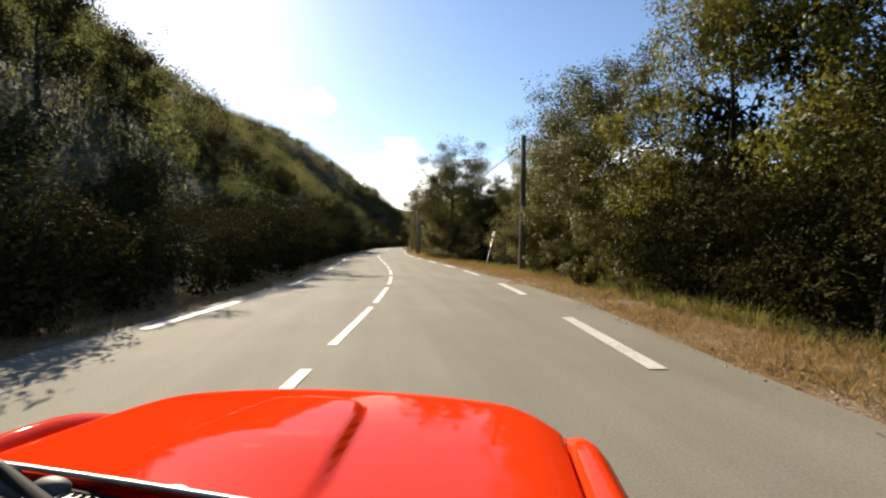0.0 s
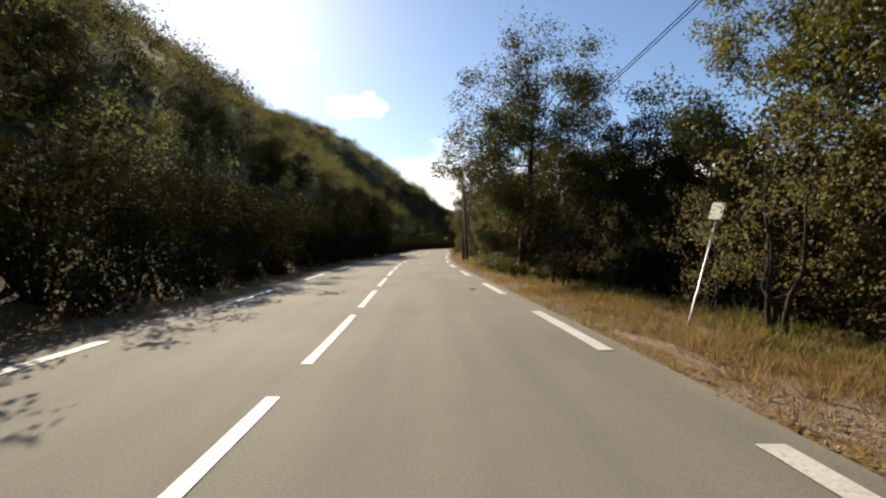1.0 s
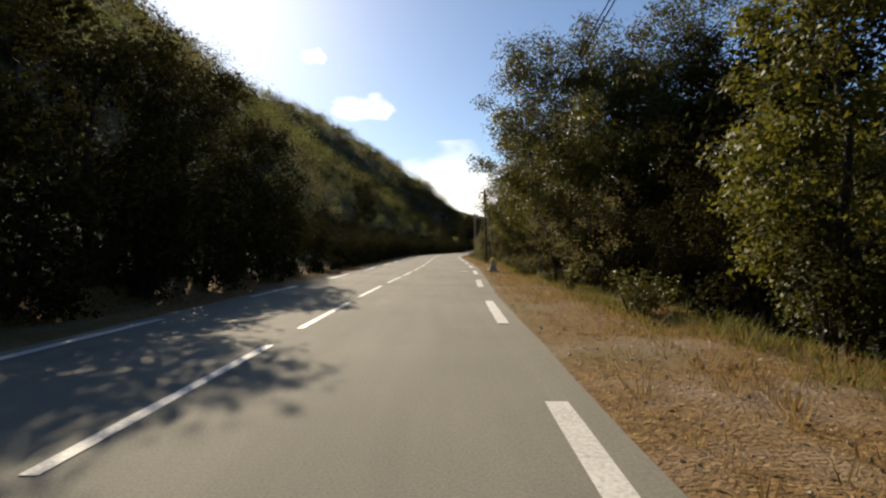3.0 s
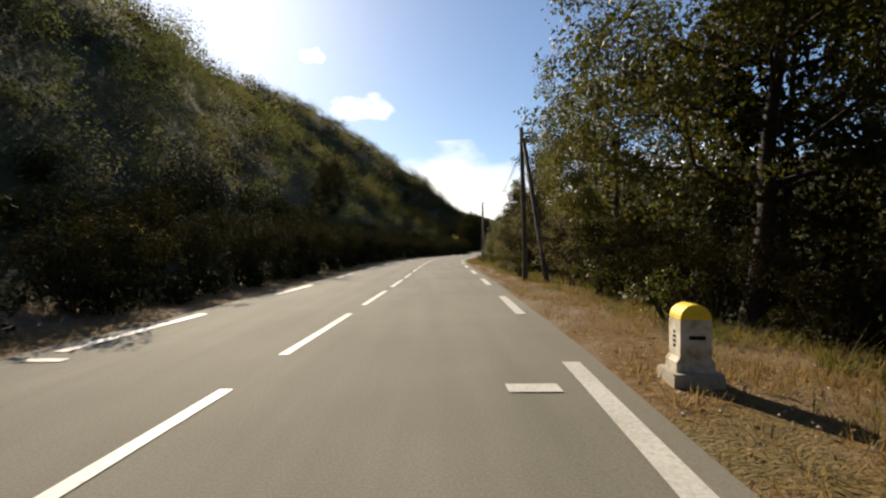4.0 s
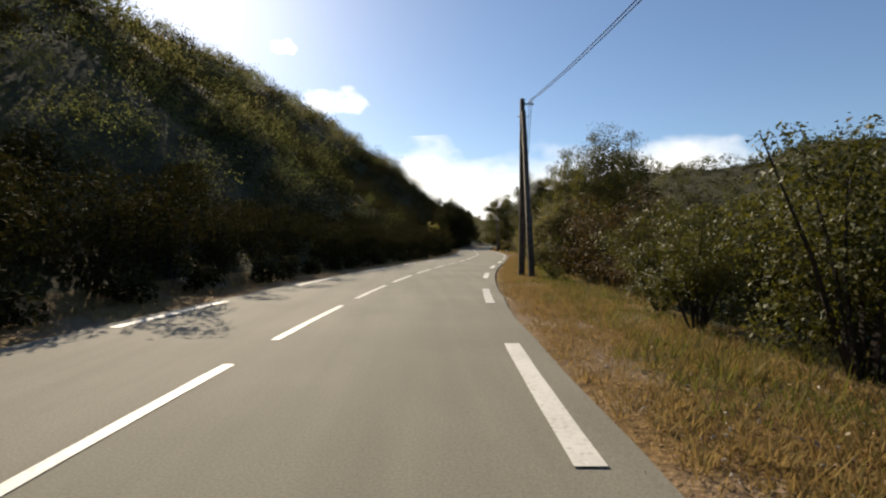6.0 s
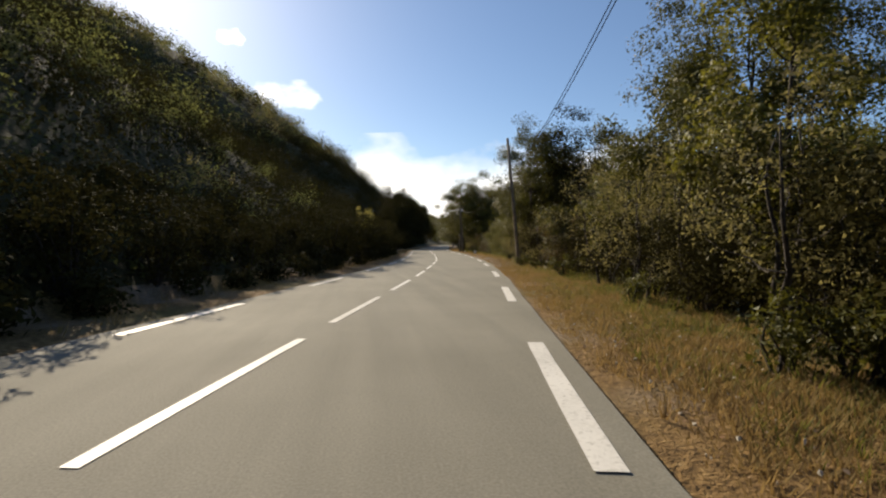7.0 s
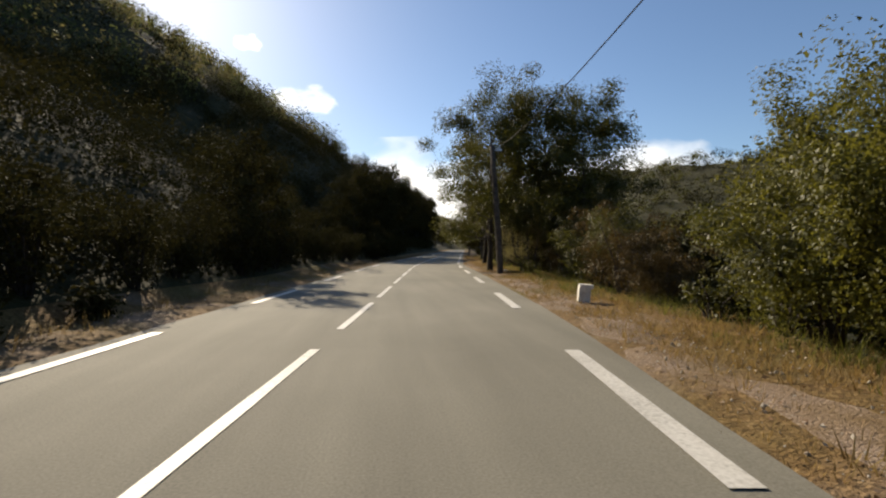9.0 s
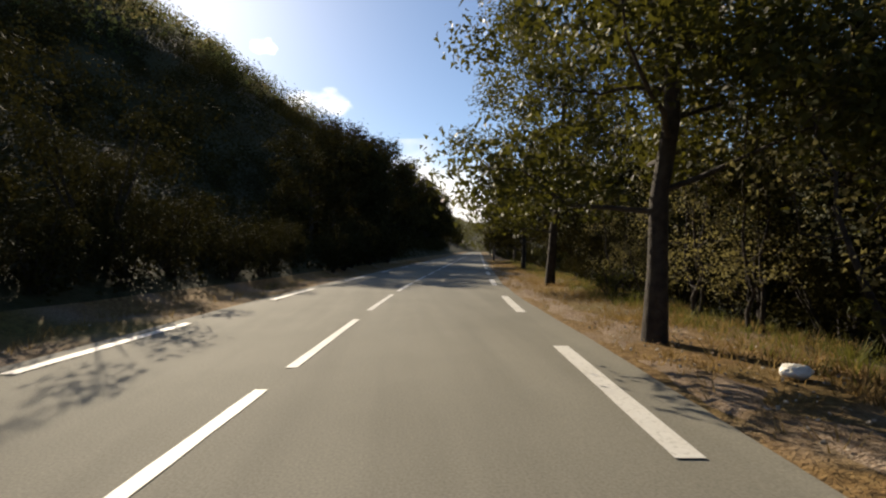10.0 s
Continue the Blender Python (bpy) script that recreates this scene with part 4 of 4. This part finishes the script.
tops = [
    telephone_pole(5.85, 19.3, 5.6, (0.1, 0), None, "stout dark wooden telephone pole before the trees", 0.14),
    telephone_pole(4.05, 51.8, 5.3, (0, 0), (0.22, -0.9), "wooden telephone pole with a short brace pole"),
    telephone_pole(5.75, 87.0, 5.3, (-0.12, 0), (0.62, -0.8), "pair of wooden telephone poles leaning together", 0.098),
    telephone_pole(8.0, 125.1, 6.4, (0.05, 0), (0.15, -1.0), "dark wooden telephone pole with a brace pole"),
    telephone_pole(14.5, 152.1, 6.6, (-0.6, 0), None, "thin pale bent wooden telephone pole", 0.095, 0.6, 1.15, "pole_pale"),
    telephone_pole(18.75, 187.5, 5.4, (-0.35, 0), None, "leaning weathered wooden telephone pole", 0.14),
    telephone_pole(26.3, 236, 6.0),
    telephone_pole(35.2, 283, 6.8),
]
for i, (a, b) in enumerate(zip(tops, tops[1:])):
    slack = 1.25 if i in (2, 4) else 0.8
    for p, q in list(zip(a, b))[:1 if i == 4 else 2]:
        pts = [p.lerp(q, h / 24) - Vector((0, 0, 4 * slack * (h / 24) * (1 - h / 24))) for h in range(25)]
        v, f = [], []
        tube(v, f, pts, [0.011] * 25, 5)
        tagged(new("wire", mesh_of("wire", v, f, M["black"])), "thin black telephone wire between two poles", "wire", "telephone wires")

# ---------------------------------------------------------------- sign, kilometre stones, rock
sign = new("road_sign")
sign.location = (5.25, 23.4, -0.03)
lean = Matrix.Rotation(radians(15), 4, "Y")
part("post", bm_tube([lean @ Vector((0, 0, -0.3)), lean @ Vector((0, 0, 1.78))], [0.013, 0.013], 8), M["steel"], sign, "thin galvanised steel post")
bm = bmesh.new()
box(bm, (0.21, 0.014, 0.24), lean @ Vector((-0.03, -0.01, 1.66)), lean @ Matrix.Rotation(radians(-74), 4, "Z"))
bmesh.ops.bevel(bm, geom=bm.edges[:], offset=0.004, segments=1)
plate = part("plate", bm, M["white"], sign, "blank white sign plate")
tagged(sign, "small white sign plate on a thin leaning post", "road sign")


def kilometre_stone(x, y, tall, turn):
    """A squat stone with a rounded yellow head on a concrete foot."""
    root = new("kilometre_stone")
    root.matrix_basis = pose(x, y, -0.03, 0, 0, turn)
    bm = bmesh.new()
    box(bm, (0.40, 0.36, 0.20), (0, 0, 0.02))
    bmesh.ops.bevel(bm, geom=bm.edges[:], offset=0.02, segments=2)
    part("foot", bm, M["concrete"], root, "rough grey concrete foot")
    half, deep = 0.125, 0.11
    body = [(-half - 0.03, 0.12), (half + 0.03, 0.12), (half + 0.03, 0.20), (half, 0.24), (half, tall - half), (-half, tall - half), (-half, 0.24), (-half - 0.03, 0.20)]
    head = [(half * math.cos(math.pi * i / 12), tall - half + 0.003 + half * math.sin(math.pi * i / 12)) for i in range(13)]
    for name, outline, mat, label in (("body", body, M["stone"], "white painted stone body"), ("head", head, M["yellow"], "yellow painted rounded head")):
        bm = bmesh.new()
        ring = [bm.verts.new((p[0], -deep, p[1])) for p in outline]
        face = bm.faces.new(ring)
        back_side = bmesh.ops.extrude_face_region(bm, geom=[face])["geom"]
        bmesh.ops.translate(bm, vec=(0, 2 * deep, 0), verts=[g for g in back_side if isinstance(g, bmesh.types.BMVert)])
        bmesh.ops.recalc_face_normals(bm, faces=bm.faces[:])
        bmesh.ops.bevel(bm, geom=[e for e in bm.edges if len(e.link_faces) == 2 and e.calc_face_angle(0) > 1.0], offset=0.008, segments=1)
        top = part(name, bm, mat, root, label)
        if name == "body":
            for i, wide in enumerate((0.035, 0.05, 0.05, 0.045)):
                bm = bmesh.new()
                box(bm, (0.004, wide, 0.022), (-half - 0.002, 0, tall * 0.52 + 0.09 - 0.038 * i))
                part("bar", bm, M["black"], top, "dark painted mark")
            bm = bmesh.new()
            box(bm, (0.13, 0.004, 0.03), (0.01, -deep - 0.002, tall * 0.60))
            part("bar", bm, M["black"], top, "dark painted mark")
    return tagged(root, "white kilometre stone with yellow rounded top on concrete foot", "kilometre stone")


kilometre_stone(4.75, 74.4, 0.67, -4)


def boulder(name, x, y, size, seed, label, mat):
    bm = bmesh.new()
    bmesh.ops.create_icosphere(bm, subdivisions=3, radius=1.0)
    for vert in bm.verts:
        vert.co *= 1 + 0.35 * noise.noise(vert.co * 1.3 + Vector((seed, 0, 0))) + 0.1 * noise.noise(vert.co * 4)
        vert.co = Vector((vert.co.x * size[0], vert.co.y * size[1], vert.co.z * size[2]))
    me = bpy.data.meshes.new(name)
    bm.to_mesh(me)
    bm.free()
    me.materials.append(mat)
    ob = new(name, me)
    ob.location = (x, y, size[2] * 0.55)
    return tagged(ob, label, "stone")


boulder("white_rock", 19.45, 189.5, (0.13, 0.10, 0.07), 2, "pale white rock lying in the verge", M["white"])


def marker_block(x, y):
    root = new("marker_stone")
    root.matrix_basis = pose(x, y, -0.03, 0, 4, -14)
    bm = bmesh.new()
    box(bm, (0.24, 0.2, 0.28), (0, 0, 0.14))
    bmesh.ops.bevel(bm, geom=bm.edges[:], offset=0.025, segments=2)
    part("block", bm, M["white"], root)
    bm = bmesh.new()
    box(bm, (0.28, 0.22, 0.09), (0.03, 0, 0.325))
    bmesh.ops.bevel(bm, geom=bm.edges[:], offset=0.03, segments=2)
    part("cap", bm, M["white"], root, "overhanging white cap")
    return tagged(root, "small white painted marker stone in dry grass", "marker stone")


marker_block(17.95, 177.3)

# ---------------------------------------------------------------- the red roadster, standing where the drive begins
CAR = pose(0, 0, 0, 0, 0, -15.0)
MID = -0.51                        # the car's middle, left of the eye
roadster = new("roadster")
roadster.matrix_basis = CAR
tagged(roadster, "glossy red open roadster standing in its lane", "car")


def sweep(q):
    return q * q * (3 - 2 * q)


def bonnet_z(x, y):
    """The bonnet's height: it falls to the nose and the sides, with a raised panel in the middle."""
    d = (x - MID) / 0.76
    z = 0.685 - 0.07 * (y - 0.76) - 0.05 * max(0, y - 1.1) ** 2 - 0.06 * d * d
    if y > 1.45:
        z -= 0.9 * (y - 1.45) ** 2
    off = x - MID + 0.012
    half = 0.205 - 0.135 * max(0, y - 0.80) - 0.10 * max(0, y - 1.15)
    edge = min(half - abs(off), 1.315 - 2.2 * off * off - y)
    z += 0.023 * sweep(min(1, max(0, edge / 0.026 + 0.5))) * sweep(min(1, max(0, (y - 0.60) / 0.40)))
    if abs(d) > 0.75:
        q = (abs(d) - 0.75) / 0.20
        z -= 0.035 * max(0, q) ** 2
    return z


def sheet(rows, thick, name, mat, parent, label=""):
    """A panel from rows of points, given a thickness downwards."""
    w = len(rows[0])
    v = [p for r in rows for p in r]
    f = [(j * w + i, j * w + i + 1, (j + 1) * w + i + 1, (j + 1) * w + i) for j in range(len(rows) - 1) for i in range(w - 1)]
    bm = bmesh.new()
    vs = [bm.verts.new(p) for p in v]
    for q in f:
        bm.faces.new([vs[i] for i in q]).smooth = True
    ext = bmesh.ops.extrude_face_region(bm, geom=bm.faces[:])["geom"]
    bmesh.ops.translate(bm, vec=(0, 0, -thick), verts=[g for g in ext if isinstance(g, bmesh.types.BMVert)])
    bmesh.ops.recalc_face_normals(bm, faces=bm.faces[:])
    return part(name, bm, mat, parent, label)


def base_y(x):
    """The rear edge of the bonnet, bowed forward in the middle."""
    return 0.72 - 0.13 * (x - MID) + 0.10 * ((x - MID) / 0.8) ** 2


rows = []
for j in range(61):
    q = j / 60
    row = []
    for i in range(121):
        d = -1 + 2 * i / 120
        front = 1.74 - 0.42 * abs(d) ** 2.4
        x = MID + 0.66 * d
        y = base_y(x) + (front - base_y(x)) * q
        row.append(Vector((x, y, bonnet_z(x, y))))
    rows.append(row)
sheet(rows, 0.015, "bonnet", M["red"], roadster, "red bonnet with a raised middle panel")
for side in (-1, 1):
    rows = []
    for j in range(40):
        y = 0.40 + 1.12 * j / 39
        crest = 0.655 - 0.06 * (y - 0.8) - 0.9 * max(0, y - 1.12) ** 2
        tuck = 0.14 * max(0, (y - 1.08) / 0.44) ** 2
        row = []
        for i in range(15):
            a = math.pi * 0.5 * i / 14
            x = 0.665 + 0.15 * math.sin(a) - tuck * i / 14
            z = crest - 0.03 + 0.03 * math.sin(math.pi * min(1, i / 7)) - 0.30 * (1 - math.cos(a)) ** 1.3
            row.append(Vector((MID + side * x, y, z)))
        rows.append(row)
    sheet(rows, 0.012, "wing", M["red"], roadster)
# lower body
prof = [(1.72, 0.22), (1.78, 0.36), (1.70, 0.44), (1.5, 0.45), (0.5, 0.45), (0.4, 0.58), (-0.9, 0.62), (-1.7, 0.64), (-1.85, 0.52), (-1.82, 0.28), (-1.6, 0.2), (1.7, 0.18)]
bm = bmesh.new()
ring = [bm.verts.new((MID - 0.75, y, z)) for y, z in prof]
f = bm.faces.new(ring)
ext = bmesh.ops.extrude_face_region(bm, geom=[f])["geom"]
bmesh.ops.translate(bm, vec=(1.50, 0, 0), verts=[g for g in ext if isinstance(g, bmesh.types.BMVert)])
bmesh.ops.recalc_face_normals(bm, faces=bm.faces[:])
bmesh.ops.bevel(bm, geom=bm.edges[:], offset=0.05, segments=3)
part("body", bm, M["red"], roadster)
# scuttle with its grille and wipers
rows = []
for j in range(10):
    rows.append([Vector((MID + 0.66 * (-1 + 2 * i / 24), base_y(MID + 0.66 * (-1 + 2 * i / 24)) - 0.012 - 0.05 * j, 0.675 + 0.006 * j - 0.05 * (-1 + 2 * i / 24) ** 2)) for i in range(25)])
scuttle = sheet(rows, 0.02, "scuttle", M["black"], roadster, "black plastic scuttle panel")
for i in range(34):
    x = MID - 0.30 + 0.6 * i / 33
    bm = bmesh.new()
    box(bm, (0.006, 0.11, 0.008), (x, base_y(x) - 0.11, 0.692 - 0.05 * ((x - MID) / 0.66) ** 2))
    part("slat", bm, M["rubber"], scuttle)
rows = [[Vector((MID + 0.67 * (-1 + 2 * i / 24), base_y(MID + 0.67 * (-1 + 2 * i / 24)) + dy, 0.700 - 0.05 * (-1 + 2 * i / 24) ** 2)) for i in range(25)] for dy in (-0.007, 0.0)]
sheet(rows, 0.008, "seal", M["steel"], roadster, "bright metal edge of the scuttle")
for x0, x1 in ((-1.02, -0.62), (-0.55, -0.12)):
    pts = [Vector((x1, base_y(x1) - 0.14, 0.715)), Vector(((x0 + x1) / 2, base_y(x0) - 0.14, 0.728)), Vector((x0, base_y(x0) - 0.17, 0.718))]
    arm = part("wiper", bm_tube(pts, [0.012, 0.009, 0.006], 6), M["black"], roadster, "black wiper arm")
    part("pivot", bm_tube([Vector((x1, base_y(x1) - 0.14, 0.68)), Vector((x1, base_y(x1) - 0.14, 0.735))], [0.022, 0.016], 10), M["steel"], arm)
bm = bmesh.new()
bmesh.ops.create_uvsphere(bm, u_segments=20, v_segments=10, radius=0.027)
bmesh.ops.transform(bm, matrix=Matrix.Translation((-0.755, base_y(-0.755) - 0.055, 0.690)) @ Matrix.Diagonal((1.3, 0.9, 0.7, 1)), verts=bm.verts[:])
for face in bm.faces:
    face.smooth = True
part("cap", bm, M["rubber"], scuttle, "smooth grey wiper spindle cap")
for x, y0 in ((-0.93, 0.05), (-0.86, 0.09), (-0.99, 0.10)):
    part("link", bm_tube([Vector((x - 0.09, base_y(x) - y0, 0.700)), Vector((x, base_y(x) - y0 - 0.01, 0.712)), Vector((x + 0.10, base_y(x) - y0 - 0.035, 0.704))], [0.010, 0.013, 0.009], 6), M["rubber"], scuttle)
# windscreen, its frame, seats, mirrors, lamps and wheels
glass = [[Vector((MID + 0.62 * d, base_y(MID + 0.6 * d) - 0.23 - 0.42 * q, 0.70 + 0.26 * q)) for d in [-1 + i / 6 for i in range(13)]] for q in (0, 0.5, 1)]
sheet(glass, 0.005, "windscreen", M["glass"], roadster, "low raked windscreen glass")
part("header", bm_tube([Vector((MID + 0.64 * d, base_y(MID + 0.6 * d) - 0.66, 0.965)) for d in (-1, -0.5, 0, 0.5, 1)], [0.02] * 5, 8), M["black"], roadster)
for side in (-1, 1):
    part("pillar", bm_tube([Vector((MID + side * 0.66, base_y(MID + 0.6) - 0.2, 0.66)), Vector((MID + side * 0.64, base_y(MID + 0.6) - 0.66, 0.965))], [0.025, 0.02], 8), M["black"], roadster)
    bm = bmesh.new()
    box(bm, (0.42, 0.46, 0.14), (MID + side * 0.34, -0.35, 0.66))
    box(bm, (0.42, 0.14, 0.30), (MID + side * 0.34, -0.66, 0.76), Matrix.Rotation(radians(-14), 4, "X"))
    bmesh.ops.bevel(bm, geom=bm.edges[:], offset=0.04, segments=2)
    part("seat", bm, M["black"], roadster, "black seat")
    bm = bmesh.new()
    bmesh.ops.create_icosphere(bm, subdivisions=2, radius=0.08)
    bmesh.ops.transform(bm, matrix=Matrix.Translation((MID + side * 0.90, 0.35, 0.72)) @ Matrix.Diagonal((1.1, 0.6, 0.75, 1)), verts=bm.verts[:])
    part("mirror", bm, M["red"], roadster)
    bm = bmesh.new()
    bmesh.ops.create_uvsphere(bm, u_segments=16, v_segments=8, radius=0.09)
    bmesh.ops.transform(bm, matrix=Matrix.Translation((MID + side * 0.52, 1.66, 0.46)) @ Matrix.Diagonal((1.3, 0.7, 0.7, 1)), verts=bm.verts[:])
    part("headlight", bm, M["glass"], roadster, "clear headlight lens")
    for y in (1.16, -1.12):
        hub = Vector((MID + side * 0.62, y, 0.29))
        v, f = [], []
        n = 28
        outline = ((0.10, 0.20), (0.10, 0.27), (0.07, 0.29), (-0.07, 0.29), (-0.10, 0.27), (-0.10, 0.20))
        for i in range(n):
            a = 2 * math.pi * i / n
            for o, r in outline:
                v.append(hub + Vector((o, r * math.cos(a), r * math.sin(a))))
        for i in range(n):
            for e in range(6):
                a, b = i * 6 + e, i * 6 + (e + 1) % 6
                c, d = ((i + 1) % n) * 6 + (e + 1) % 6, ((i + 1) % n) * 6 + e
                f.append((a, b, c, d))
        tyre = part("wheel", mesh_of("wheel", v, f, M["rubber"], True), None, roadster, "black tyre on a steel rim")
        part("rim", bm_tube([hub - Vector((side * 0.05, 0, 0)), hub + Vector((side * 0.085, 0, 0))], [0.20, 0.19], 20), M["steel"], tyre)
